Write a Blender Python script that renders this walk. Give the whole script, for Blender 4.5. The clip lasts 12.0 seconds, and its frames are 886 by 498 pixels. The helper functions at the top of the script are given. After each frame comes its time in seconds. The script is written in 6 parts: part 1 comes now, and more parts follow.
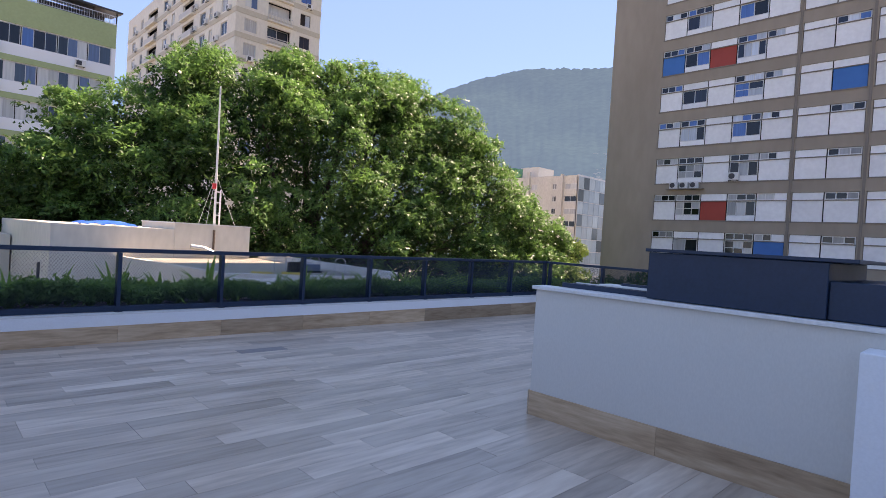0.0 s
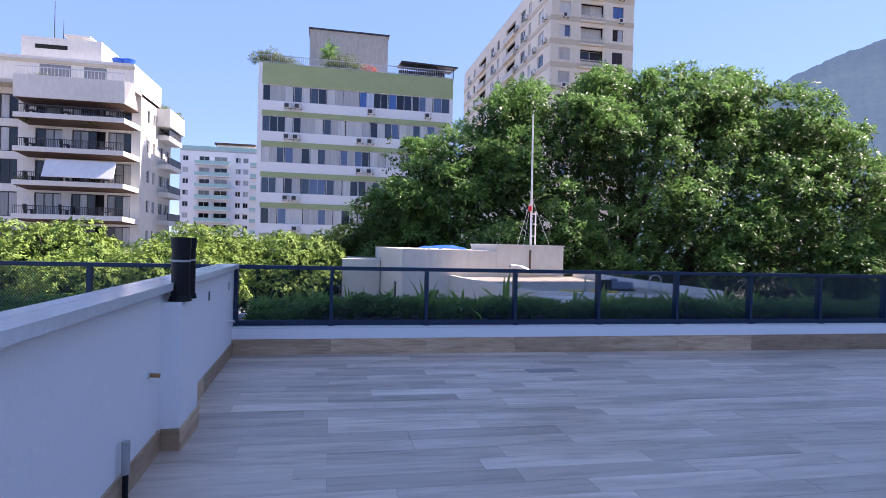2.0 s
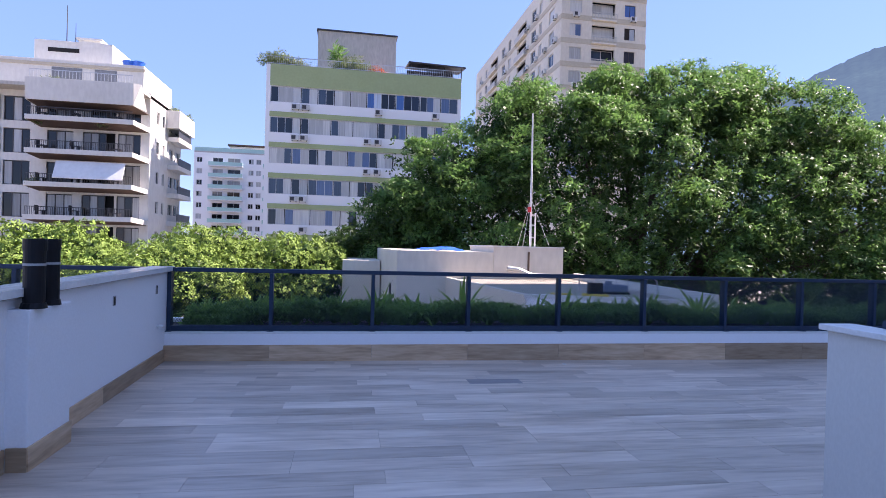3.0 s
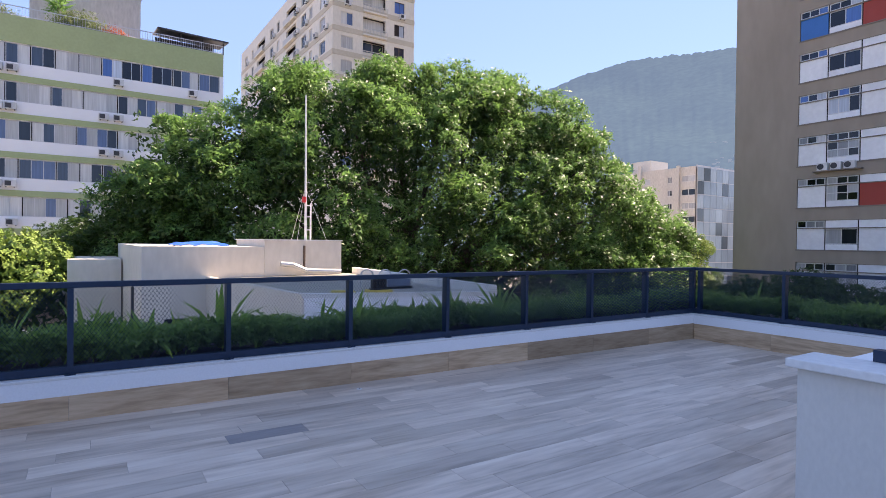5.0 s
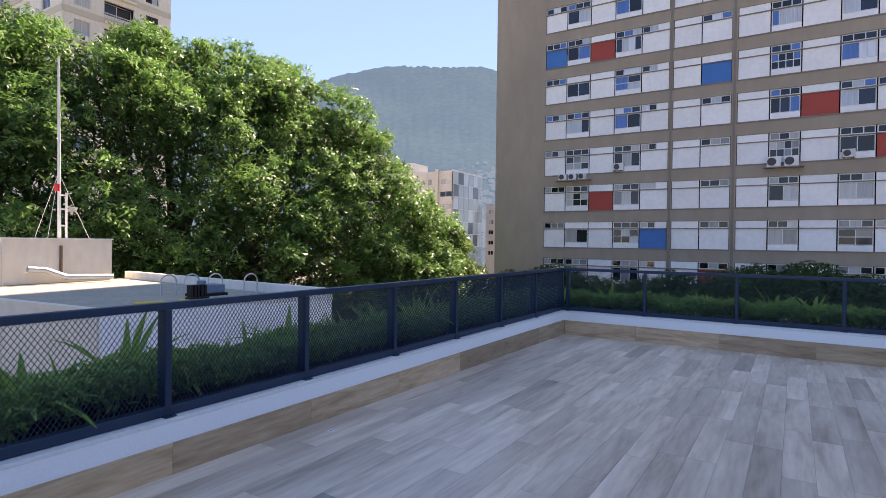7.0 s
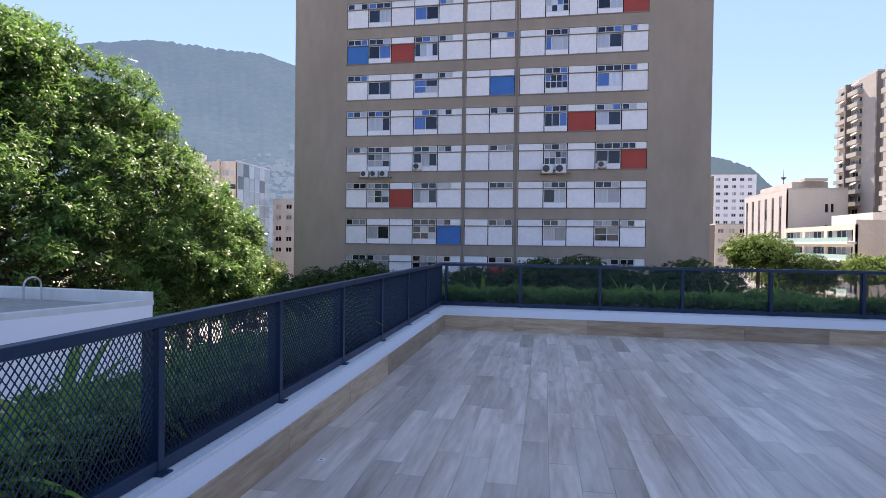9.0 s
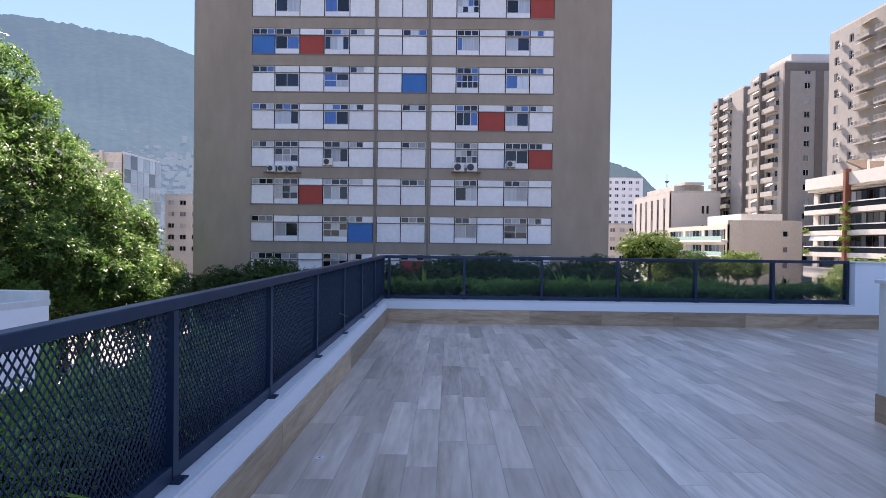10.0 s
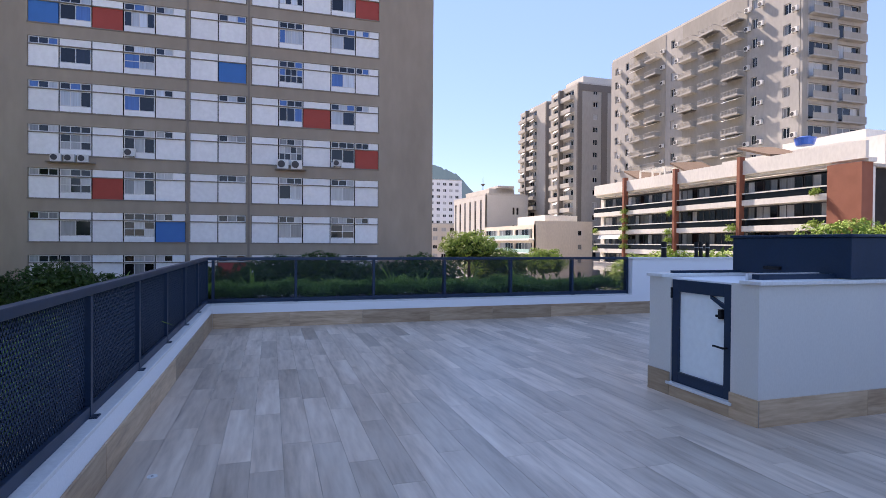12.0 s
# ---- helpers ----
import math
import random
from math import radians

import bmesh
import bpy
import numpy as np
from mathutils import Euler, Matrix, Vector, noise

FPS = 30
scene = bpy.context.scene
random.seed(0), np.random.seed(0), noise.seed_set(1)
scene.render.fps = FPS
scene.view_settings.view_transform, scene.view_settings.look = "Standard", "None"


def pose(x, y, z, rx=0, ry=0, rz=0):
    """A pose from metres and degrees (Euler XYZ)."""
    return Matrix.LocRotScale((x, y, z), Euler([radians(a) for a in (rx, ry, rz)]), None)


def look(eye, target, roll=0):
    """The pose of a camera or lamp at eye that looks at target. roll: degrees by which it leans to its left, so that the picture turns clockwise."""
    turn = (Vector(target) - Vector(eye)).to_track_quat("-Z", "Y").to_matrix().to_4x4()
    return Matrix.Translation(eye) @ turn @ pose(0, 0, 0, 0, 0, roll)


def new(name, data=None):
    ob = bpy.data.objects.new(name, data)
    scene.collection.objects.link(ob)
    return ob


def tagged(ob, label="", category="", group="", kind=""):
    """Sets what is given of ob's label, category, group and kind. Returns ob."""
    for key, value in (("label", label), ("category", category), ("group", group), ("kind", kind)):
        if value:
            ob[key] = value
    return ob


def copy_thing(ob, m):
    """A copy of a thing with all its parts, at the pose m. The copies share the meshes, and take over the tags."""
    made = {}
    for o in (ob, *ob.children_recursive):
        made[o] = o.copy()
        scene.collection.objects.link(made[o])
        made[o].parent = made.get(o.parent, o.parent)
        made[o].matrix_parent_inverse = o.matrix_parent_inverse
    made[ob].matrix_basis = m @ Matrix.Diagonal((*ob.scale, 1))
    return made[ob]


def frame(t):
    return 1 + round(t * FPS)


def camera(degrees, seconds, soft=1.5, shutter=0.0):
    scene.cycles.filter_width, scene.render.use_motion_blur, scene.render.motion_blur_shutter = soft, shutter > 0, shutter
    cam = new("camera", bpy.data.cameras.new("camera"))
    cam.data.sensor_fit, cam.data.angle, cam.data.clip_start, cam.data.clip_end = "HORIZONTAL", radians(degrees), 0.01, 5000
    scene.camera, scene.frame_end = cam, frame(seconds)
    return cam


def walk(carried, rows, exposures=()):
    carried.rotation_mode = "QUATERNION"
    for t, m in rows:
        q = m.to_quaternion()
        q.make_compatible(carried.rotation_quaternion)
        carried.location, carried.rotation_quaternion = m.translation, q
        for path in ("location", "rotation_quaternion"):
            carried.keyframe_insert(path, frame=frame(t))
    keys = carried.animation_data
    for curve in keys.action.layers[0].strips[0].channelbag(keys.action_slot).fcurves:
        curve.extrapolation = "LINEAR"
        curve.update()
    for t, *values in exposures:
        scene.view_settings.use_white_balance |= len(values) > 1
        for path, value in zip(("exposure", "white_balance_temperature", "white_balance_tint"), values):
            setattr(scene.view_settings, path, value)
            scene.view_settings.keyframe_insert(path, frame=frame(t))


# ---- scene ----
cam = camera(77.5, 12.0, soft=0.85)
PATH = [
    (0, (0.671, 0.694, 1.463), (2.059, 2.134, 1.432), 3.5),
    (0.5, (0.576, 0.763, 1.452), (1.602, 2.48, 1.422), 2.4),
    (1, (0.527, 0.778, 1.463), (1.159, 2.676, 1.442), 1.7),
    (1.5, (0.837, 0.812, 1.461), (1.306, 2.756, 1.444), 1.6),
    (2, (1.239, 0.903, 1.439), (1.634, 2.864, 1.425), 1.4),
    (2.5, (1.695, 0.989, 1.472), (2.039, 2.959, 1.46), 1.6),
    (2.7, (1.895, 1.02, 1.469), (2.227, 2.992, 1.458), 1.6),
    (4.3, (2.771, 2.027, 1.515), (3.462, 3.904, 1.494), 0.6),
    (4.5, (2.726, 2.194, 1.52), (3.534, 4.023, 1.498), 0.6),
    (5, (2.604, 2.68, 1.495), (3.691, 4.359, 1.472), 0.7),
    (5.5, (2.381, 3.189, 1.534), (3.704, 4.69, 1.509), 0.6),
    (6, (2.091, 3.666, 1.541), (3.568, 5.015, 1.515), 0.7),
    (6.5, (1.815, 4.189, 1.558), (3.405, 5.402, 1.534), 0.7),
    (8.5, (1.372, 5.879, 1.531), (3.288, 6.452, 1.507), 0.8),
    (9, (1.35, 6.354, 1.516), (3.317, 6.716, 1.49), 0.7),
    (9.5, (1.468, 6.757, 1.446), (3.46, 6.938, 1.421), 0.7),
    (10, (1.453, 7.05, 1.38), (3.453, 7.071, 1.354), 0.7),
    (10.5, (1.353, 7.18, 1.356), (3.346, 7.007, 1.332), 0.6),
    (11, (1.312, 7.186, 1.376), (3.279, 6.826, 1.354), 0.4),
    (11.5, (1.315, 7.169, 1.4), (3.248, 6.658, 1.375), 0.3),
    (12, (1.299, 7.184, 1.403), (3.208, 6.589, 1.38), 0.4),
]
walk(cam, [(t, look(eye, target, roll)) for t, eye, target, roll in PATH],
     exposures=[(0.0, 1.95, 8700, 25), (1.0, 1.89, 7400, 28), (2.5, 1.89, 6950, 30), (4.5, 2.03, 7900, 27), (5.5, 2.08, 8500, 25), (6.5, 2.08, 8900, 23),
                (9.5, 2.06, 7900, 24), (12.0, 1.98, 8000, 24)])

# ---- world, sun ----
SUN_AZ, SUN_EL = 11.0, 45.0          # degrees from +x towards +y, and above the horizon
world = bpy.data.worlds.new("world")
scene.world = world
world.use_nodes = True
wt = world.node_tree
wt.nodes.clear()
sky = wt.nodes.new("ShaderNodeTexSky")
sky.sky_type = "NISHITA"
sky.sun_disc = False
sky.sun_elevation = radians(SUN_EL)
sky.sun_rotation = radians(90 - SUN_AZ)
sky.air_density, sky.dust_density, sky.ozone_density = 1.0, 0.0, 2.5
sky.altitude = 1800
wbg = wt.nodes.new("ShaderNodeBackground")
wbg.inputs["Strength"].default_value = 0.15
wout = wt.nodes.new("ShaderNodeOutputWorld")
clear_air = wt.nodes.new("ShaderNodeMix")          # evens the sky towards a clear blue
clear_air.data_type = "RGBA"
clear_air.inputs["Factor"].default_value = 0.84
clear_air.inputs["B"].default_value = (0.43, 0.89, 1.95, 1)
wt.links.new(sky.outputs["Color"], clear_air.inputs["A"])
wt.links.new(clear_air.outputs["Result"], wbg.inputs["Color"])
wt.links.new(wbg.outputs["Background"], wout.inputs["Surface"])
sun = new("sun", bpy.data.lights.new("sun", "SUN"))
sun.data.energy, sun.data.angle, sun.data.color = 4.0, radians(0.5), (1.0, 0.965, 0.92)
sd = Vector((math.cos(radians(SUN_AZ)) * math.cos(radians(SUN_EL)), math.sin(radians(SUN_AZ)) * math.cos(radians(SUN_EL)), math.sin(radians(SUN_EL))))
sun.matrix_world = look(sd * 300, (0, 0, 0))


# ---- materials ----
def mat(name, col, rough=0.6, metal=0.0, var=0.12, scale=1.5, fine=18.0, bump=0.0, per=0.0, col2=None, stretch=(1, 1, 1), mottle=0.5, coat=0.0, spec=0.5):
    """A surface with slow stains and fine grain in world metres; per: how far each object differs; col2: what the stains turn to."""
    m = bpy.data.materials.new(name)
    m.use_nodes = True
    t = m.node_tree
    n, ln = t.nodes, t.links
    b = n["Principled BSDF"]
    geo = n.new("ShaderNodeNewGeometry")
    mp = n.new("ShaderNodeMapping")
    mp.inputs["Scale"].default_value = stretch
    ln.new(geo.outputs["Position"], mp.inputs["Vector"])
    big = n.new("ShaderNodeTexNoise")
    big.inputs["Scale"].default_value, big.inputs["Detail"].default_value = scale, 5
    small = n.new("ShaderNodeTexNoise")
    small.inputs["Scale"].default_value, small.inputs["Detail"].default_value = fine, 3
    for k in (big, small):
        ln.new(mp.outputs["Vector"], k.inputs["Vector"])
    c2 = col2 or tuple(c * 0.72 for c in col)
    ramp = n.new("ShaderNodeMapRange")
    ramp.inputs["From Min"].default_value, ramp.inputs["From Max"].default_value = mottle - 0.12, mottle + 0.22
    ln.new(big.outputs["Fac"], ramp.inputs["Value"])
    mix = n.new("ShaderNodeMix")
    mix.data_type = "RGBA"
    mix.inputs["A"].default_value, mix.inputs["B"].default_value = (*col, 1), (*c2, 1)
    amt = n.new("ShaderNodeMath")
    amt.operation = "MULTIPLY"
    amt.inputs[1].default_value = min(1.0, var * 4)
    ln.new(ramp.outputs["Result"], amt.inputs[0])
    ln.new(amt.outputs[0], mix.inputs["Factor"])
    hsv = n.new("ShaderNodeHueSaturation")
    ln.new(mix.outputs["Result"], hsv.inputs["Color"])
    val = n.new("ShaderNodeMapRange")
    val.inputs["From Min"].default_value, val.inputs["From Max"].default_value = 0.3, 0.7
    val.inputs["To Min"].default_value, val.inputs["To Max"].default_value = 1 - var, 1 + var
    ln.new(small.outputs["Fac"], val.inputs["Value"])
    if per:
        info = n.new("ShaderNodeObjectInfo")
        pr = n.new("ShaderNodeMapRange")
        pr.inputs["To Min"].default_value, pr.inputs["To Max"].default_value = 1 - per, 1 + per
        ln.new(info.outputs["Random"], pr.inputs["Value"])
        mul = n.new("ShaderNodeMath")
        mul.operation = "MULTIPLY"
        ln.new(val.outputs["Result"], mul.inputs[0])
        ln.new(pr.outputs["Result"], mul.inputs[1])
        ln.new(mul.outputs[0], hsv.inputs["Value"])
    else:
        ln.new(val.outputs["Result"], hsv.inputs["Value"])
    ln.new(hsv.outputs["Color"], b.inputs["Base Color"])
    rr = n.new("ShaderNodeMapRange")
    rr.inputs["To Min"].default_value, rr.inputs["To Max"].default_value = max(0.02, rough - 0.1), min(1, rough + 0.1)
    ln.new(big.outputs["Fac"], rr.inputs["Value"])
    ln.new(rr.outputs["Result"], b.inputs["Roughness"])
    b.inputs["Metallic"].default_value = metal
    b.inputs["Coat Weight"].default_value = coat
    b.inputs["Specular IOR Level"].default_value = spec
    if bump:
        bp = n.new("ShaderNodeBump")
        bp.inputs["Strength"].default_value, bp.inputs["Distance"].default_value = bump, 0.01
        ln.new(small.outputs["Fac"], bp.inputs["Height"])
        ln.new(bp.outputs["Normal"], b.inputs["Normal"])
    return m


def plank_mat(name, stops, rough, axis_scale, per=0.14, gloss=0.5):
    """Wood-look porcelain: long streaks along one axis, each plank with its own tone."""
    m = bpy.data.materials.new(name)
    m.use_nodes = True
    t = m.node_tree
    n, ln = t.nodes, t.links
    b = n["Principled BSDF"]
    geo, info = n.new("ShaderNodeNewGeometry"), n.new("ShaderNodeObjectInfo")
    rnd = n.new("ShaderNodeMath")
    rnd.operation = "ADD"
    ln.new(info.outputs["Random"], rnd.inputs[0])
    ln.new(geo.outputs["Random Per Island"], rnd.inputs[1])
    off = n.new("ShaderNodeMath")
    off.operation = "MULTIPLY"
    off.inputs[1].default_value = 37.0
    ln.new(rnd.outputs[0], off.inputs[0])
    comb = n.new("ShaderNodeCombineXYZ")
    for k in "XYZ":
        ln.new(off.outputs[0], comb.inputs[k])
    add = n.new("ShaderNodeVectorMath")
    add.operation = "ADD"
    ln.new(geo.outputs["Position"], add.inputs[0])
    ln.new(comb.outputs[0], add.inputs[1])
    mp = n.new("ShaderNodeMapping")
    mp.inputs["Scale"].default_value = axis_scale
    ln.new(add.outputs[0], mp.inputs["Vector"])
    a, c = n.new("ShaderNodeTexNoise"), n.new("ShaderNodeTexNoise")
    a.inputs["Scale"].default_value, a.inputs["Detail"].default_value, a.inputs["Distortion"].default_value = 1.0, 6, 0.6
    c.inputs["Scale"].default_value, c.inputs["Detail"].default_value = 5.0, 4
    ln.new(mp.outputs["Vector"], a.inputs["Vector"])
    ln.new(mp.outputs["Vector"], c.inputs["Vector"])
    mixf = n.new("ShaderNodeMath")
    mixf.operation = "MULTIPLY_ADD"
    mixf.inputs[1].default_value, mixf.inputs[2].default_value = 0.35, 0.0
    ln.new(c.outputs["Fac"], mixf.inputs[0])
    sm = n.new("ShaderNodeMath")
    sm.operation = "MULTIPLY_ADD"
    sm.inputs[1].default_value = 0.65
    ln.new(a.outputs["Fac"], sm.inputs[0])
    ln.new(mixf.outputs[0], sm.inputs[2])
    ramp = n.new("ShaderNodeValToRGB")
    ramp.color_ramp.elements[0].position, ramp.color_ramp.elements[0].color = 0.32, (*stops[0], 1)
    ramp.color_ramp.elements[1].position, ramp.color_ramp.elements[1].color = 0.68, (*stops[2], 1)
    mid = ramp.color_ramp.elements.new(0.5)
    mid.color = (*stops[1], 1)
    ln.new(sm.outputs[0], ramp.inputs["Fac"])
    hsv = n.new("ShaderNodeHueSaturation")
    fr = n.new("ShaderNodeMath")
    fr.operation = "FRACT"
    sc = n.new("ShaderNodeMath")
    sc.operation = "MULTIPLY"
    sc.inputs[1].default_value = 7.31
    ln.new(rnd.outputs[0], sc.inputs[0])
    ln.new(sc.outputs[0], fr.inputs[0])
    pr = n.new("ShaderNodeMapRange")
    pr.inputs["To Min"].default_value, pr.inputs["To Max"].default_value = 1 - per, 1 + per
    ln.new(fr.outputs[0], pr.inputs["Value"])
    ln.new(pr.outputs["Result"], hsv.inputs["Value"])
    ln.new(ramp.outputs["Color"], hsv.inputs["Color"])
    ln.new(hsv.outputs["Color"], b.inputs["Base Color"])
    rr = n.new("ShaderNodeMapRange")
    rr.inputs["To Min"].default_value, rr.inputs["To Max"].default_value = rough - 0.1, rough + 0.12
    ln.new(a.outputs["Fac"], rr.inputs["Value"])
    ln.new(rr.outputs["Result"], b.inputs["Roughness"])
    b.inputs["Specular IOR Level"].default_value = gloss
    bp = n.new("ShaderNodeBump")
    bp.inputs["Strength"].default_value, bp.inputs["Distance"].default_value = 0.15, 0.004
    ln.new(c.outputs["Fac"], bp.inputs["Height"])
    ln.new(bp.outputs["Normal"], b.inputs["Normal"])
    return m


def pane_mat(name, dark, light, share, rough=0.06, tint=None):
    """Window glass seen from far outside: dark rooms and drawn curtains behind it, differing from pane to pane."""
    m = bpy.data.materials.new(name)
    m.use_nodes = True
    t = m.node_tree
    n, ln = t.nodes, t.links
    b = n["Principled BSDF"]
    geo, info = n.new("ShaderNodeNewGeometry"), n.new("ShaderNodeObjectInfo")
    rnd = n.new("ShaderNodeMath")
    rnd.operation = "ADD"
    ln.new(info.outputs["Random"], rnd.inputs[0])
    ln.new(geo.outputs["Random Per Island"], rnd.inputs[1])
    fr = n.new("ShaderNodeMath")
    fr.operation = "FRACT"
    ln.new(rnd.outputs[0], fr.inputs[0])
    ramp = n.new("ShaderNodeValToRGB")
    ramp.color_ramp.interpolation = "CONSTANT"
    e = ramp.color_ramp.elements
    mid = tuple(0.55 * p + 0.45 * q for p, q in zip(dark, light))
    e[0].position, e[0].color = 0.0, (*(0.35 * c for c in dark), 1)
    e[1].position, e[1].color = 1 - share, (*light, 1)
    for at, c in (((1 - share) * 0.4, dark), ((1 - share) * 0.75, tint or mid), (1 - share * 0.45, tuple(0.75 * c for c in light))):
        e.new(at).color = (*c, 1)
    ln.new(fr.outputs[0], ramp.inputs["Fac"])
    wave = n.new("ShaderNodeTexNoise")
    wave.inputs["Scale"].default_value = 1.0
    mp = n.new("ShaderNodeMapping")
    mp.inputs["Scale"].default_value = (7, 7, 0.4)
    ln.new(geo.outputs["Position"], mp.inputs["Vector"])
    ln.new(mp.outputs["Vector"], wave.inputs["Vector"])
    vr = n.new("ShaderNodeMapRange")
    vr.inputs["To Min"].default_value, vr.inputs["To Max"].default_value = 0.65, 1.3
    ln.new(wave.outputs["Fac"], vr.inputs["Value"])
    hsv = n.new("ShaderNodeHueSaturation")
    ln.new(ramp.outputs["Color"], hsv.inputs["Color"])
    ln.new(vr.outputs["Result"], hsv.inputs["Value"])
    ln.new(hsv.outputs["Color"], b.inputs["Base Color"])
    b.inputs["Roughness"].default_value = rough
    b.inputs["Specular IOR Level"].default_value = 0.5
    return m


M_FLOOR = plank_mat("floor_porcelain", ((0.33, 0.25, 0.19), (0.55, 0.43, 0.34), (0.69, 0.57, 0.46)), 0.34, (0.6, 4.5, 4.5), 0.2, 0.5)
M_FLOORD = plank_mat("dark_floor_porcelain", ((0.22, 0.19, 0.18), (0.30, 0.265, 0.25), (0.36, 0.32, 0.30)), 0.36, (0.7, 5.5, 5.5), 0.1, 0.45)
M_SKIRT = plank_mat("skirting_porcelain", ((0.29, 0.175, 0.10), (0.47, 0.31, 0.19), (0.60, 0.43, 0.285)), 0.45, (1.1, 1.1, 9.0), 0.3)
M_GROUT = mat("grout", (0.36, 0.30, 0.25), 0.85, bump=0.3)
M_WHITE = mat("white_wall_paint", (0.82, 0.82, 0.82), 0.75, var=0.025, scale=1.2, fine=60, bump=0.12, col2=(0.72, 0.72, 0.72))
M_COPING = mat("white_stone_coping", (0.72, 0.71, 0.69), 0.5, var=0.06, scale=4, fine=40, bump=0.1)
M_NAVY = mat("navy_painted_steel", (0.008, 0.029, 0.064), 0.42, var=0.1, scale=3, fine=50, spec=0.4)
M_BLACK = mat("black_plastic", (0.010, 0.010, 0.012), 0.5, var=0.1, spec=0.25)
M_FROST = mat("frosted_glass", (0.84, 0.88, 0.86), 0.35, var=0.03, scale=2, spec=0.6)
M_SOIL = mat("planter_soil", (0.05, 0.035, 0.025), 0.95, var=0.3, scale=6, bump=0.6)
M_BRASS = mat("brass", (0.5, 0.26, 0.1), 0.35, metal=0.9)
M_GREYPIPE = mat("grey_plastic_pipe", (0.38, 0.38, 0.38), 0.5, var=0.15, scale=9)
M_TAUPE = mat("taupe_render", (0.30, 0.25, 0.195), 0.85, var=0.07, scale=0.25, fine=1.2, stretch=(1, 1, 0.35))
M_TAUPE_LINE = mat("taupe_mullion", (0.20, 0.17, 0.14), 0.8, var=0.08, scale=1)
M_PANEL = mat("white_facade_panel", (0.72, 0.73, 0.73), 0.6, var=0.05, scale=0.7, fine=3, per=0.05)
M_RED = mat("red_facade_panel", (0.35, 0.042, 0.026), 0.6, var=0.06)
M_BLUE = mat("blue_facade_panel", (0.01, 0.14, 0.40), 0.6, var=0.06)
M_ALU = mat("aluminium_frame", (0.55, 0.55, 0.54), 0.45, metal=0.3, var=0.08)
# Near-black base colour paints the darkness of rooms and openings.
M_DARKIN = mat("unlit_hollow_black", (0.012, 0.012, 0.013), 0.9)
M_GLASS = pane_mat("window_glass", (0.014, 0.018, 0.022), (0.45, 0.46, 0.46), 0.25)
M_GLASSB = pane_mat("blue_window_glass", (0.012, 0.022, 0.045), (0.55, 0.62, 0.7), 0.24, tint=(0.05, 0.15, 0.40))
M_CURTAIN = pane_mat("curtained_window_glass", (0.05, 0.08, 0.12), (0.6, 0.6, 0.57), 0.62, tint=(0.10, 0.16, 0.28))
M_GREENP = mat("pale_green_render", (0.36, 0.43, 0.22), 0.85, var=0.05, scale=0.5, fine=5)
M_OFFWHITE = mat("off_white_render", (0.66, 0.65, 0.61), 0.85, var=0.06, scale=0.3, fine=4, stretch=(1, 1, 0.4), col2=(0.5, 0.48, 0.44))
M_TOWER = mat("cream_tower_render", (0.68, 0.63, 0.53), 0.85, var=0.06, scale=0.3, fine=4, stretch=(1, 1, 0.4))
M_CREAM = mat("cream_render", (0.66, 0.595, 0.50), 0.85, var=0.06, scale=0.3, fine=4, stretch=(1, 1, 0.4))
M_BEIGE = mat("beige_band", (0.52, 0.46, 0.35), 0.85, var=0.05, scale=0.4, fine=4)
M_CONC = mat("weathered_concrete", (0.48, 0.46, 0.42), 0.9, var=0.12, scale=0.5, fine=5, stretch=(1, 1, 0.3))
M_TEAL = mat("teal_glass_parapet", (0.38, 0.60, 0.55), 0.25, var=0.05)
M_GREYBROWN = mat("grey_brown_render", (0.35, 0.34, 0.315), 0.85, var=0.06, scale=0.2, fine=2, stretch=(1, 1, 0.4))
M_SLAB = mat("slab_render", (0.32, 0.315, 0.30), 0.85, var=0.07, scale=0.25, fine=2, stretch=(1, 1, 0.4))
M_SLABF = mat("slab_field_render", (0.27, 0.26, 0.235), 0.85, var=0.07, scale=0.25, fine=2, stretch=(1, 1, 0.4))
M_SOFFIT = mat("brown_soffit", (0.085, 0.05, 0.036), 0.8, var=0.1)
M_DARKBROWN = mat("dark_brown_render", (0.17, 0.155, 0.14), 0.85, var=0.06)
M_PALEGREY = mat("pale_grey_render", (0.52, 0.51, 0.475), 0.85, var=0.06, scale=0.3, fine=3)
M_BRICKRED = mat("red_brown_cladding", (0.25, 0.085, 0.05), 0.8, var=0.1, scale=0.8)
M_METAL_DK = mat("dark_metal_rail", (0.035, 0.035, 0.04), 0.5, var=0.1)
M_ROOFTILE = mat("brown_roof_sheet", (0.12, 0.075, 0.05), 0.8, var=0.15)
M_DECK = mat("roof_deck", (0.33, 0.30, 0.245), 0.9, var=0.12, scale=0.8, fine=8, bump=0.2)
M_TARP = mat("blue_tarpaulin", (0.02, 0.12, 0.5), 0.35, var=0.15, scale=2)
M_YELLOW = mat("yellow_mat", (0.6, 0.42, 0.06), 0.7, var=0.1)
M_GALV = mat("galvanised_metal", (0.5, 0.51, 0.52), 0.4, metal=0.7, var=0.1)
M_REDP = mat("red_plastic", (0.55, 0.03, 0.03), 0.5)
M_AC = mat("air_conditioner_casing", (0.6, 0.6, 0.58), 0.55, var=0.08, per=0.15)
M_GLASSWALL = pane_mat("curtain_wall_glass", (0.27, 0.35, 0.39), (0.37, 0.46, 0.50), 0.5, 0.08)
# Paler than asphalt, so that it reflects sunlight onto the shaded facades.
M_GROUND = mat("street_ground", (0.30, 0.265, 0.22), 0.9, var=0.2, scale=0.1, fine=2)


